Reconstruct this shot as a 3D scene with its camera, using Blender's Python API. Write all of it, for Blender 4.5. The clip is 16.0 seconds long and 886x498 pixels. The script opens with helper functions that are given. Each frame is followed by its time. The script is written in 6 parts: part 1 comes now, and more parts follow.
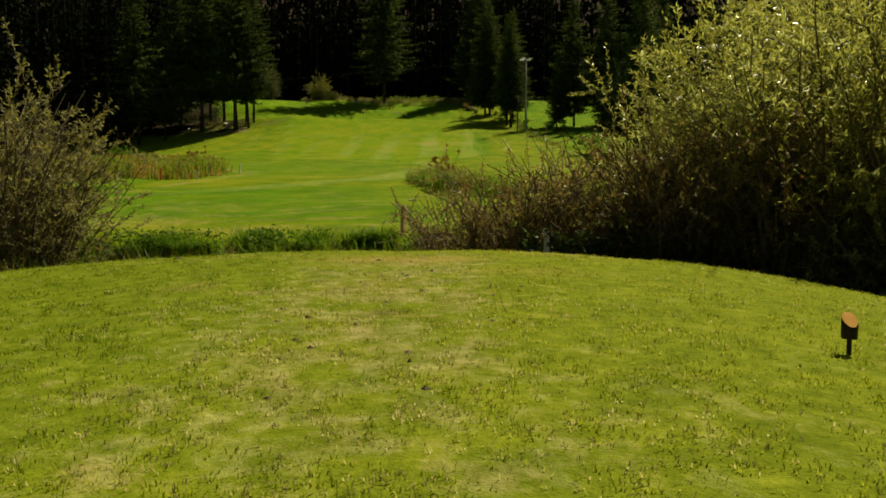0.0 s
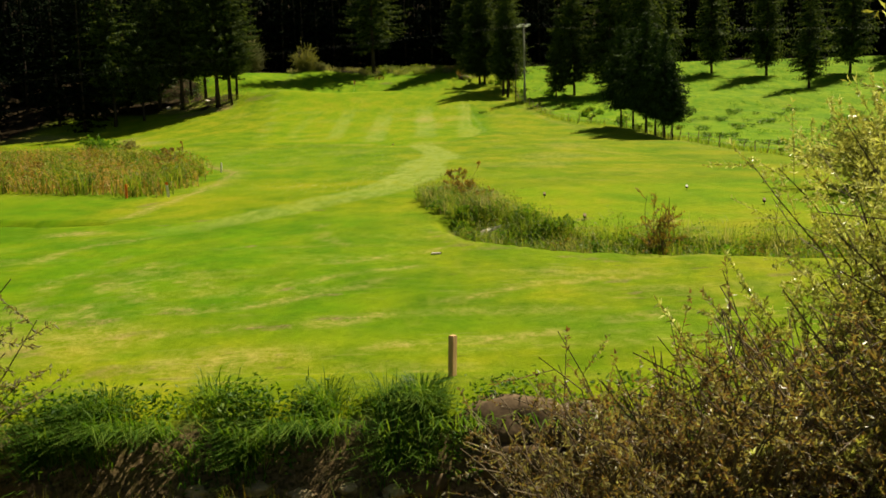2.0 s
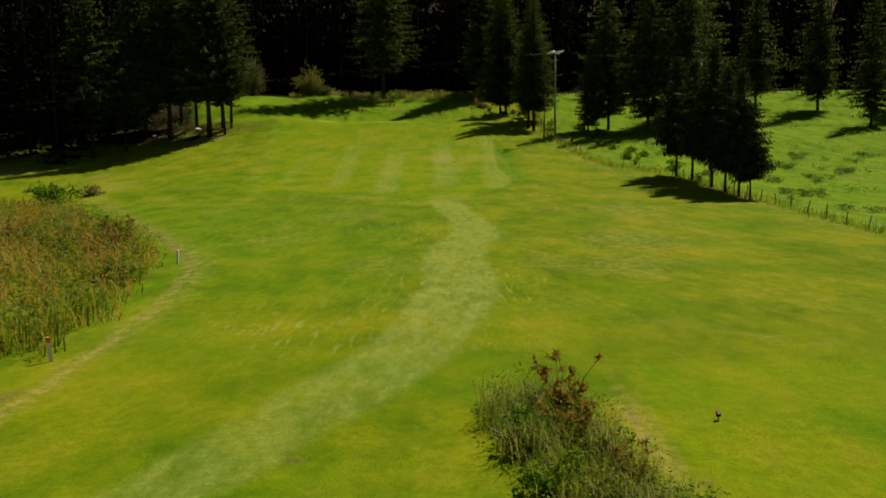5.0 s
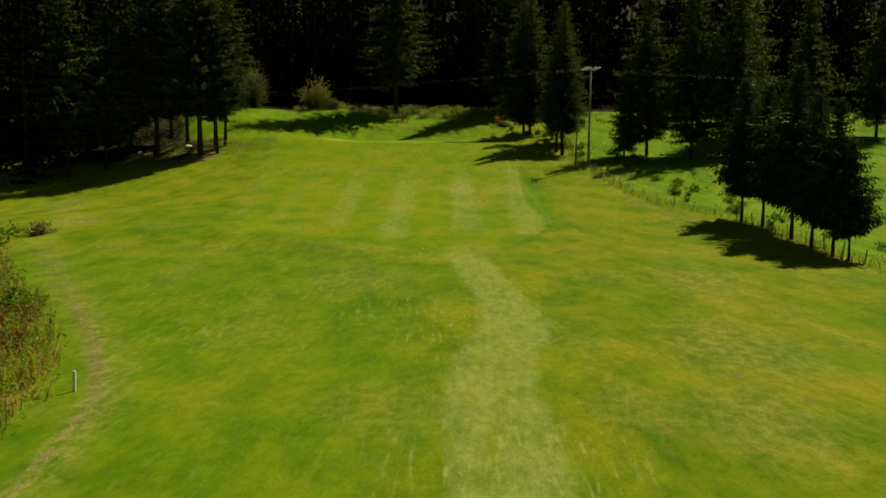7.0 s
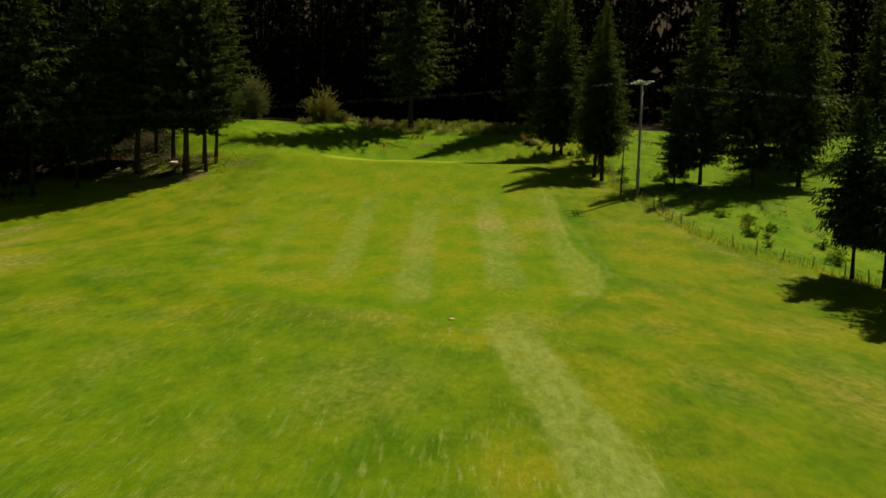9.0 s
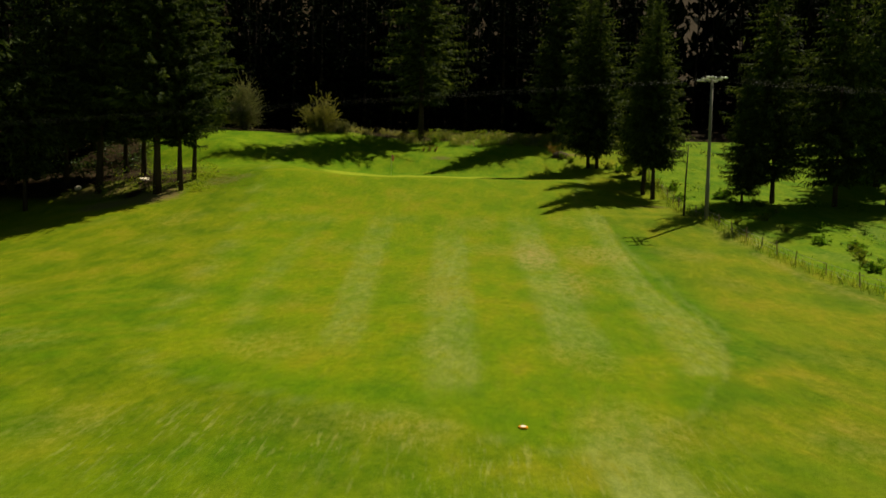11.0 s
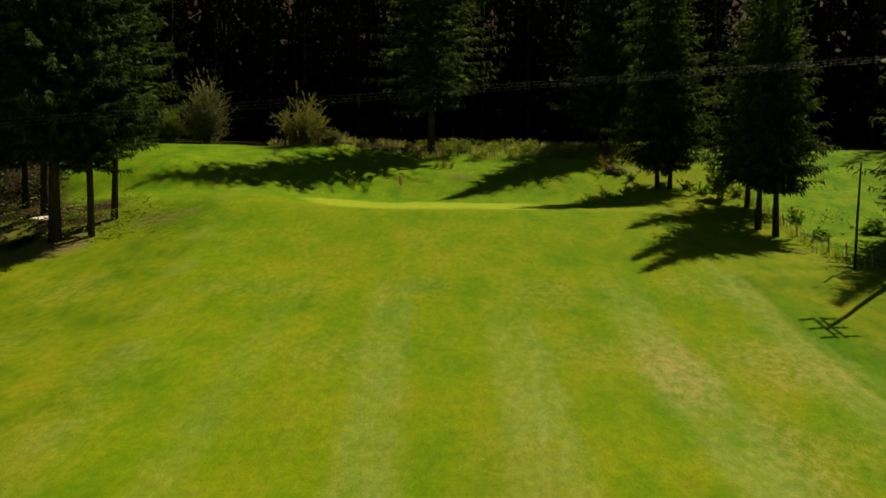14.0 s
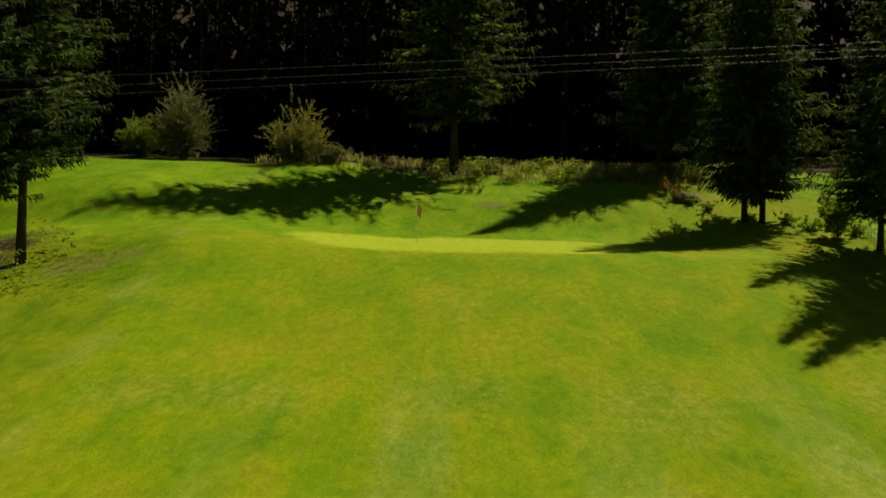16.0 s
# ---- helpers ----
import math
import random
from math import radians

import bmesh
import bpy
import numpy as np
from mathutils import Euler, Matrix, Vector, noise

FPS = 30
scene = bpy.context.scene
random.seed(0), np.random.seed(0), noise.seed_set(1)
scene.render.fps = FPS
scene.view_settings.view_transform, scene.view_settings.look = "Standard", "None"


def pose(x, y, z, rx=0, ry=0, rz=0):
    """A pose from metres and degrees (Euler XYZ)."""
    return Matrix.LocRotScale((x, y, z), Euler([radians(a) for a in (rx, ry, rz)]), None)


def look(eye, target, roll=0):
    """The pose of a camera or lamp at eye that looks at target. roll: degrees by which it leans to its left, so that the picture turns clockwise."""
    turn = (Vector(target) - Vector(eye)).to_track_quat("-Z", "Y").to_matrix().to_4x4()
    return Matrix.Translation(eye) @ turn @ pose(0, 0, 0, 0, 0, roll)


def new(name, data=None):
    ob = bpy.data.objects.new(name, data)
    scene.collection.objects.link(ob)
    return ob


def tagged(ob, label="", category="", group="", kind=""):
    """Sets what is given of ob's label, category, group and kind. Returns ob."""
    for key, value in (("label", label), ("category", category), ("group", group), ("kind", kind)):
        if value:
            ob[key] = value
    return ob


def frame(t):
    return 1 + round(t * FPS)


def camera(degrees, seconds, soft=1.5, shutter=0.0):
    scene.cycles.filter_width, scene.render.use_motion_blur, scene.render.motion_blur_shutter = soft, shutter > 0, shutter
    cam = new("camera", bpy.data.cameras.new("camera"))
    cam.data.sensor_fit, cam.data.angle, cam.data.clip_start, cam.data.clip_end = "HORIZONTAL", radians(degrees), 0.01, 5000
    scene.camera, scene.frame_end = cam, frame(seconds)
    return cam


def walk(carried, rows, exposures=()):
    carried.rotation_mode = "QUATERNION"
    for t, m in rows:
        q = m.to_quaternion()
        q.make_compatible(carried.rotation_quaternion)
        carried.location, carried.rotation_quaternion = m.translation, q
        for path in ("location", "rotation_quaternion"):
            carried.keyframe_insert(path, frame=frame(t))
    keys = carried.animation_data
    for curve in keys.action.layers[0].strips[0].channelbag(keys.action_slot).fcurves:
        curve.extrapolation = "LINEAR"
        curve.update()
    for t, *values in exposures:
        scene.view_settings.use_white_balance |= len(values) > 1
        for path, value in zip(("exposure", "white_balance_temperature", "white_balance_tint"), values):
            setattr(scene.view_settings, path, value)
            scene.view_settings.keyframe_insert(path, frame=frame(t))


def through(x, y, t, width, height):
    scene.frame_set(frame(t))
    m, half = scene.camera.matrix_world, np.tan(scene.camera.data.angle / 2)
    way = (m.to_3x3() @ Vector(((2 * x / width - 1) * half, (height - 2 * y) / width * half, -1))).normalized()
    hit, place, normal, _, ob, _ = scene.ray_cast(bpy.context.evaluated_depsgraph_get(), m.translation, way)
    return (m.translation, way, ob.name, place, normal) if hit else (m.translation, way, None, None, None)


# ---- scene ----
cam = camera(58.9, 16.0, soft=1.7)
# seconds, eye, yaw to the left, pitch, lean
ROWS = [
    (0.0, 0.617, -2.110, 4.294, 1.349, -4.381, -0.278),
    (0.5, 0.395, -1.272, 4.532, 1.078, -4.797, 0.113),
    (1.0, 0.183, -0.235, 4.955, 0.781, -6.221, -0.877),
    (1.5, -0.026, 0.972, 5.444, 0.588, -7.860, -2.307),
    (2.0, -0.294, 2.434, 6.014, 0.734, -7.146, -1.709),
    (2.5, -0.539, 3.959, 6.468, 0.742, -6.611, -1.346),
    (3.0, -0.842, 5.696, 6.929, 0.651, -6.614, -1.161),
    (3.5, -1.123, 7.413, 7.332, 0.667, -6.561, -1.080),
    (4.0, -1.418, 9.372, 7.759, 0.720, -6.372, -0.929),
    (6.5, -2.062, 20.919, 9.982, 1.689, -5.549, -0.052),
    (7.0, -2.395, 23.500, 10.449, 1.752, -5.386, 0.475),
    (7.5, -2.618, 26.115, 10.760, 1.950, -5.193, 0.837),
    (8.0, -3.027, 28.818, 11.145, 2.087, -5.042, 1.203),
    (8.5, -3.434, 31.428, 11.405, 2.192, -4.802, 1.443),
    (9.0, -3.922, 34.135, 11.746, 2.293, -4.585, 1.590),
    (11.5, -6.472, 48.457, 12.133, 2.342, -3.275, 1.243),
    (12.0, -6.935, 51.475, 12.358, 2.274, -3.237, 1.103),
    (12.5, -7.439, 54.462, 12.664, 2.124, -3.280, 0.885),
    (13.0, -7.978, 57.609, 13.117, 1.980, -3.429, 0.765),
    (13.5, -8.458, 60.603, 13.557, 1.881, -3.324, 0.675),
    (14.0, -8.957, 63.744, 13.941, 1.825, -2.979, 0.509),
    (14.5, -9.336, 66.728, 14.257, 1.861, -2.589, 0.432),
    (15.0, -9.709, 69.831, 14.559, 1.995, -2.228, 0.675),
    (15.5, -10.096, 72.695, 14.698, 2.141, -1.833, 0.876),
    (16.0, -10.469, 75.564, 14.868, 2.416, -1.585, 1.115),
]


# seconds, stops: the camera opens up while dark shrubs fill its view
EXPOSURE = [(0.0, 0.42), (0.7, 0.45), (1.5, 0.88), (2.0, 1.08), (2.5, 0.73), (3.1, 0.40), (5.0, 0.36), (9.0, 0.34), (11.5, 0.38), (14.5, 0.45), (16.0, 0.55)]


def eye_pose(x, y, z, yaw, pitch, lean):
    """Camera pose from the eye, the heading and the lean."""
    return pose(x, y, z, 90 + pitch, 0, yaw) @ pose(0, 0, 0, 0, 0, lean)


walk(cam, [(t, eye_pose(*row)) for t, *row in ROWS], exposures=[(t, stops, 7300, 6) for t, stops in EXPOSURE])

# ---------------------------------------------------------------- light
SUN_WAY = Vector((5.5, 5.8, 10.2)).normalized()
world = bpy.data.worlds.new("sky")
scene.world = world
world.use_nodes = True
wn = world.node_tree.nodes
sky = wn.new("ShaderNodeTexSky")
sky.sky_type = "NISHITA"
sky.sun_disc = False
sky.sun_elevation = math.asin(SUN_WAY.z)
sky.sun_rotation = math.atan2(SUN_WAY.x, SUN_WAY.y)
sky.altitude = 900
world.node_tree.links.new(sky.outputs[0], wn["Background"].inputs[0])
wn["Background"].inputs[1].default_value = 0.022
sun = new("sun", bpy.data.lights.new("sun", "SUN"))
sun.data.energy = 4.85
sun.data.angle = radians(0.55)
sun.data.color = (1.0, 0.92, 0.76)
sun.matrix_world = look(SUN_WAY * 300, (0, 0, 0))


# ---------------------------------------------------------------- materials
def material(name):
    mat = bpy.data.materials.new(name)
    mat.use_nodes = True
    nodes, links = mat.node_tree.nodes, mat.node_tree.links
    nodes.clear()
    out = nodes.new("ShaderNodeOutputMaterial")
    return mat, nodes, links, out


def noise_node(nodes, links, coord, scale, detail=4.0, rough=0.6):
    n = nodes.new("ShaderNodeTexNoise")
    n.inputs["Scale"].default_value = scale
    n.inputs["Detail"].default_value = detail
    n.inputs["Roughness"].default_value = rough
    links.new(coord, n.inputs["Vector"])
    return n.outputs["Fac"]


def ramp(nodes, links, fac, stops):
    r = nodes.new("ShaderNodeValToRGB")
    els = r.color_ramp.elements
    while len(els) < len(stops):
        els.new(0.5)
    for e, (p, c) in zip(els, stops):
        e.position, e.color = p, (*c, 1)
    links.new(fac, r.inputs[0])
    return r.outputs[0]


def blend(nodes, links, fac, a, b, how="MIX"):
    m = nodes.new("ShaderNodeMix")
    m.data_type, m.blend_type = "RGBA", how
    for sock, val in ((m.inputs[0], fac), (m.inputs[6], a), (m.inputs[7], b)):
        if isinstance(val, (int, float)):
            sock.default_value = val
        elif isinstance(val, tuple):
            sock.default_value = (*val, 1)
        else:
            links.new(val, sock)
    return m.outputs[2]


def number(nodes, links, op, a, b=0.5, c=None, clamp=False):
    m = nodes.new("ShaderNodeMath")
    m.operation, m.use_clamp = op, clamp
    for i, val in enumerate((a, b, c)):
        if val is None:
            continue
        if isinstance(val, (int, float)):
            m.inputs[i].default_value = val
        else:
            links.new(val, m.inputs[i])
    return m.outputs[0]


def leaf_material(name, stops, through=0.35, rough=0.45, gloss=0.25, clump=0.6, glow=(1.35, 1.3, 0.55), own=0.45):
    """Thin leaves: light comes through them, and each leaf has its own tint."""
    mat, nodes, links, out = material(name)
    geo = nodes.new("ShaderNodeNewGeometry")
    tex = nodes.new("ShaderNodeTexCoord")
    big = noise_node(nodes, links, tex.outputs["Object"], clump, 3)
    mixed = number(nodes, links, "MULTIPLY_ADD", geo.outputs["Random Per Island"], own, number(nodes, links, "MULTIPLY", big, 1.07 - own))
    col = ramp(nodes, links, mixed, stops)
    body = nodes.new("ShaderNodeBsdfPrincipled")
    body.inputs["Roughness"].default_value = rough
    body.inputs["Specular IOR Level"].default_value = gloss
    links.new(col, body.inputs["Base Color"])
    thin = nodes.new("ShaderNodeBsdfTranslucent")
    links.new(blend(nodes, links, 1.0, col, glow, "MULTIPLY"), thin.inputs["Color"])
    mix = nodes.new("ShaderNodeMixShader")
    mix.inputs[0].default_value = through
    links.new(body.outputs[0], mix.inputs[1])
    links.new(thin.outputs[0], mix.inputs[2])
    links.new(mix.outputs[0], out.inputs[0])
    return mat


def rough_material(name, stops, scale, rough=0.85, bump=0.4, fine=None, metal=0.0, stretch=(1, 1, 1)):
    """A weathered solid: colour and relief at two scales."""
    mat, nodes, links, out = material(name)
    tex = nodes.new("ShaderNodeTexCoord")
    mp = nodes.new("ShaderNodeMapping")
    mp.inputs["Scale"].default_value = stretch
    links.new(tex.outputs["Object"], mp.inputs[0])
    a = noise_node(nodes, links, mp.outputs[0], scale, 5)
    b = noise_node(nodes, links, mp.outputs[0], fine or scale * 7, 4)
    fac = number(nodes, links, "MULTIPLY_ADD", b, 0.45, number(nodes, links, "MULTIPLY", a, 0.55))
    body = nodes.new("ShaderNodeBsdfPrincipled")
    links.new(ramp(nodes, links, fac, stops), body.inputs["Base Color"])
    body.inputs["Roughness"].default_value = rough
    body.inputs["Metallic"].default_value = metal
    body.inputs["Specular IOR Level"].default_value = 0.5 if metal or rough < 0.5 else 0.15
    bp = nodes.new("ShaderNodeBump")
    bp.inputs["Strength"].default_value = bump
    bp.inputs["Distance"].default_value = 0.02
    links.new(fac, bp.inputs["Height"])
    links.new(bp.outputs[0], body.inputs["Normal"])
    links.new(body.outputs[0], out.inputs[0])
    return mat


def turf_material():
    """Lawn of the whole course: fairway, paler mown bands, dry spots, bare soil, forest litter."""
    mat, nodes, links, out = material("turf")
    tex = nodes.new("ShaderNodeTexCoord")
    P = tex.outputs["Object"]

    def spread(name):
        a = nodes.new("ShaderNodeAttribute")
        a.attribute_name = name
        return a.outputs["Fac"]

    def sharp(fac, lo, hi):
        m = nodes.new("ShaderNodeMapRange")
        m.inputs[1].default_value, m.inputs[2].default_value = lo, hi
        links.new(fac, m.inputs[0])
        return m.outputs[0]

    def times(a, b, clamp=False):
        return number(nodes, links, "MULTIPLY", a, b, None, clamp)

    def stretched(sx, sy, turn=0.0):
        mp = nodes.new("ShaderNodeMapping")
        mp.inputs["Scale"].default_value = (sx, sy, 1.0)
        mp.inputs["Rotation"].default_value = (0, 0, turn)
        links.new(P, mp.inputs[0])
        return mp.outputs[0]

    wide = noise_node(nodes, links, P, 0.13, 5, 0.6)
    mid = noise_node(nodes, links, stretched(1.0, 0.8), 0.75, 6, 0.68)
    far = spread("far")
    patch = blend(nodes, links, far, sharp(noise_node(nodes, links, stretched(1.0, 0.75, 0.2), 0.85, 3, 0.55), 0.38, 0.62), sharp(noise_node(nodes, links, stretched(1.0, 0.48, 0.05), 0.8, 4, 0.6), 0.38, 0.62))
    field = sharp(noise_node(nodes, links, P, 0.2, 4, 0.6), 0.38, 0.62)
    clump = blend(nodes, links, far, sharp(noise_node(nodes, links, P, 4.2, 5, 0.7), 0.34, 0.66), sharp(noise_node(nodes, links, stretched(1.0, 0.62), 4.0, 5, 0.72), 0.34, 0.66))
    streak = noise_node(nodes, links, stretched(1.0, 0.3), 2.6, 6, 0.72)
    fine = sharp(noise_node(nodes, links, P, 19.0, 5, 0.75), 0.33, 0.67)
    grain = sharp(noise_node(nodes, links, P, 90.0, 3, 0.7), 0.32, 0.68)
    rough = spread("rough")
    mown = number(nodes, links, "SUBTRACT", 1.0, rough)
    # soft patches from deep green through yellow-green to olive, paler where the grass is kept short
    base = number(nodes, links, "MULTIPLY_ADD", patch, 0.30, number(nodes, links, "MULTIPLY_ADD", field, 0.26, number(nodes, links, "MULTIPLY_ADD", mid, 0.36, 0.08)))
    long_cut = ramp(nodes, links, base, [(0.17, (0.040, 0.100, 0.002)), (0.38, (0.090, 0.147, 0.003)), (0.62, (0.154, 0.190, 0.005)), (0.90, (0.228, 0.208, 0.011))])
    short_cut = ramp(nodes, links, base, [(0.17, (0.066, 0.150, 0.003)), (0.40, (0.114, 0.190, 0.0034)), (0.65, (0.168, 0.212, 0.005)), (0.90, (0.215, 0.208, 0.010))])
    col = blend(nodes, links, mown, long_cut, short_cut)
    # streaks of drier blades
    col = blend(nodes, links, times(sharp(streak, 0.53, 0.72), 0.30), col, (0.255, 0.230, 0.030))
    # dull brown thinning, in spots of a metre or so
    thin = sharp(noise_node(nodes, links, stretched(0.8, 0.5, -0.3), 0.75, 4, 0.62), 0.57, 0.72)
    col = blend(nodes, links, times(times(thin, clump), 0.24), col, (0.200, 0.150, 0.018))
    scratch = sharp(noise_node(nodes, links, stretched(4.5, 0.55, 0.12), 1.6, 3, 0.55), 0.56, 0.68)
    hair = sharp(noise_node(nodes, links, stretched(7.0, 0.9, -0.1), 1.7, 3, 0.6), 0.57, 0.70)
    lines = number(nodes, links, "MAXIMUM", times(scratch, sharp(wide, 0.42, 0.6)), times(hair, sharp(mid, 0.45, 0.62)))
    col = blend(nodes, links, times(times(lines, spread("combed")), 0.68), col, (0.330, 0.330, 0.085))
    # scuffs and thrown clippings left by the mower, in short strokes
    near_tee = spread("scuffed")
    stroke = noise_node(nodes, links, stretched(0.7, 3.6, 0.06), 1.5, 4, 0.62)
    col = blend(nodes, links, times(times(sharp(stroke, 0.57, 0.66), near_tee), 0.55), col, (0.250, 0.225, 0.050))
    stroke = noise_node(nodes, links, stretched(0.9, 3.2, -0.05), 1.9, 5, 0.66)
    col = blend(nodes, links, times(times(sharp(stroke, 0.61, 0.70), near_tee), 0.75), col, (0.085, 0.062, 0.020))
    # drier streaks that run slantwise down the slope
    mp = nodes.new("ShaderNodeMapping")
    mp.vector_type = "TEXTURE"
    mp.inputs["Scale"].default_value = (4.0, 0.7, 1.0)
    mp.inputs["Rotation"].default_value = (0, 0, radians(-62))
    links.new(P, mp.inputs[0])
    slant = noise_node(nodes, links, mp.outputs[0], 1.0, 5, 0.62)
    col = blend(nodes, links, times(times(spread("drift"), sharp(slant, 0.50, 0.66)), 0.24), col, (0.275, 0.215, 0.030))
    col = blend(nodes, links, times(times(spread("drift"), sharp(slant, 0.50, 0.36)), 0.34), col, (0.062, 0.140, 0.0016))
    # lush, deeper green
    col = blend(nodes, links, times(spread("lush"), number(nodes, links, "MULTIPLY_ADD", sharp(mid, 0.36, 0.58), 0.6, 0.4)), col, blend(nodes, links, patch, (0.044, 0.130, 0.0026), (0.076, 0.174, 0.0032)))
    # fresh meadow behind the fence, and sunlit glow painted on the green's back slope
    col = blend(nodes, links, times(spread("meadow_and_lit_slope"), 0.8), col, blend(nodes, links, patch, (0.080, 0.185, 0.003), (0.150, 0.245, 0.006)))
    # pale mown bands
    pale = times(spread("pale"), number(nodes, links, "MULTIPLY_ADD", sharp(streak, 0.36, 0.62), 0.75, 0.22, True), True)
    col = blend(nodes, links, pale, col, (0.232, 0.272, 0.060))
    # close-cut putting green
    col = blend(nodes, links, times(spread("putting"), 0.9), col, (0.285, 0.345, 0.022))
    # straw and worn earth
    straw = times(spread("straw"), sharp(number(nodes, links, "MULTIPLY_ADD", clump, 0.6, times(fine, 0.4)), 0.25, 0.75), True)
    col = blend(nodes, links, straw, col, (0.350, 0.250, 0.090))
    soil = number(nodes, links, "MULTIPLY_ADD", spread("soil"), 1.7, number(nodes, links, "MULTIPLY_ADD", clump, 0.55, -0.62), True)
    col = blend(nodes, links, soil, col, blend(nodes, links, fine, (0.030, 0.018, 0.009), (0.255, 0.165, 0.085)))
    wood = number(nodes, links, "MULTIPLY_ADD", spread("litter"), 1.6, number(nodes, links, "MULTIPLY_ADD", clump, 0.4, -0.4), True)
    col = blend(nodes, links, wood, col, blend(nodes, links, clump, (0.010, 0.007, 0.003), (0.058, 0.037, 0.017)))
    # the tee: olive tufts, straw and beige thatch a hand or two across
    tuft = sharp(noise_node(nodes, links, P, 11.0, 4, 0.65), 0.36, 0.64)
    dead = number(nodes, links, "MULTIPLY_ADD", sharp(noise_node(nodes, links, P, 5.5, 5, 0.7), 0.38, 0.62), 0.50, times(spread("worn"), 0.52))
    lawn = blend(nodes, links, tuft, (0.122, 0.150, 0.006), (0.200, 0.226, 0.014))
    lawn = blend(nodes, links, times(spread("lush"), 0.8), lawn, blend(nodes, links, tuft, (0.058, 0.098, 0.004), (0.110, 0.160, 0.008)))
    thatch = blend(nodes, links, tuft, (0.190, 0.160, 0.040), (0.330, 0.300, 0.105))
    thatch = blend(nodes, links, sharp(noise_node(nodes, links, P, 2.6, 3, 0.6), 0.52, 0.66), thatch, (0.300, 0.225, 0.090))
    lawn = blend(nodes, links, times(sharp(dead, 0.42, 0.85), 0.72), lawn, thatch)
    lawn = blend(nodes, links, times(spread("scorch"), number(nodes, links, "MULTIPLY_ADD", tuft, 0.6, 0.4)), lawn, (0.350, 0.225, 0.070))
    lawn = blend(nodes, links, soil, lawn, blend(nodes, links, fine, (0.040, 0.028, 0.012), (0.240, 0.160, 0.075)))
    col = blend(nodes, links, spread("tee"), col, lawn)
    # clump and blade sized light and dark
    col = blend(nodes, links, 0.62, col, blend(nodes, links, clump, (0.62, 0.70, 0.6), (1.32, 1.22, 1.3)), "MULTIPLY")
    col = blend(nodes, links, 0.42, col, blend(nodes, links, fine, (0.58, 0.66, 0.5), (1.42, 1.34, 1.5)), "MULTIPLY")
    col = blend(nodes, links, 0.30, col, blend(nodes, links, grain, (0.55, 0.6, 0.5), (1.45, 1.4, 1.5)), "MULTIPLY")
    col = blend(nodes, links, 1.0, col, (0.84, 0.885, 0.95), "MULTIPLY")
    # a little dull olive mixed in all through, muting the green like haze
    col = blend(nodes, links, 0.012, col, (0.220, 0.210, 0.110))
    body = nodes.new("ShaderNodeBsdfPrincipled")
    links.new(col, body.inputs["Base Color"])
    body.inputs["Roughness"].default_value = 0.95
    body.inputs["Specular IOR Level"].default_value = 0.03
    # a nap of blade tips that catches the light at low angles
    links.new(times(times(number(nodes, links, "SUBTRACT", 1.0, spread("meadow_and_lit_slope")), number(nodes, links, "SUBTRACT", 1.0, wood)), 0.20), body.inputs["Sheen Weight"])
    body.inputs["Sheen Roughness"].default_value = 0.5
    body.inputs["Sheen Tint"].default_value = (0.50, 0.68, 0.012, 1)
    bp = nodes.new("ShaderNodeBump")
    bp.inputs["Strength"].default_value = 0.4
    bp.inputs["Distance"].default_value = 0.06
    links.new(number(nodes, links, "MULTIPLY_ADD", clump, 0.5, number(nodes, links, "MULTIPLY_ADD", fine, 0.35, times(grain, 0.15))), bp.inputs["Height"])
    links.new(bp.outputs[0], body.inputs["Normal"])
    links.new(body.outputs[0], out.inputs[0])
    return mat


def water_material():
    mat, nodes, links, out = material("water")
    tex = nodes.new("ShaderNodeTexCoord")
    body = nodes.new("ShaderNodeBsdfPrincipled")
    body.inputs["Base Color"].default_value = (0.018, 0.016, 0.009, 1)
    body.inputs["Roughness"].default_value = 0.06
    body.inputs["IOR"].default_value = 1.33
    bp = nodes.new("ShaderNodeBump")
    bp.inputs["Strength"].default_value = 0.15
    bp.inputs["Distance"].default_value = 0.02
    links.new(noise_node(nodes, links, tex.outputs["Object"], 7, 3), bp.inputs["Height"])
    links.new(bp.outputs[0], body.inputs["Normal"])
    links.new(body.outputs[0], out.inputs[0])
    return mat


TURF = turf_material()
WATER = water_material()
NEEDLE = leaf_material("spruce_needles", [(0.25, (0.0116, 0.02175, 0.00725)), (0.5, (0.03045, 0.0522, 0.01595)), (0.8, (0.1189, 0.1537, 0.0435))], 0.32, 0.75, 0.08, 0.35, (1.35, 1.3, 0.6))
# needles of the deep wood, blackened to stand for shade between its trees
NEEDLE_SHADED = leaf_material("shade_darkened_needles", [(0.25, (0.002356, 0.004712, 0.002356)), (0.5, (0.005301, 0.009424, 0.004241)), (0.8, (0.01178, 0.01767, 0.007657))], 0.04, 0.9, 0.01, 0.25)
NEEDLE_DARK = leaf_material("young_spruce_needles", [(0.25, (0.01015, 0.02175, 0.00725)), (0.5, (0.02175, 0.0435, 0.01305)), (0.8, (0.0551, 0.0899, 0.02465))], 0.14, 0.75, 0.06, 0.5)
BARK = rough_material("spruce_bark", [(0.3, (0.021, 0.015, 0.0105)), (0.55, (0.054, 0.0405, 0.0285)), (0.75, (0.105, 0.0825, 0.06))], 3.0, 0.9, 0.7, 18, stretch=(1, 1, 0.25))
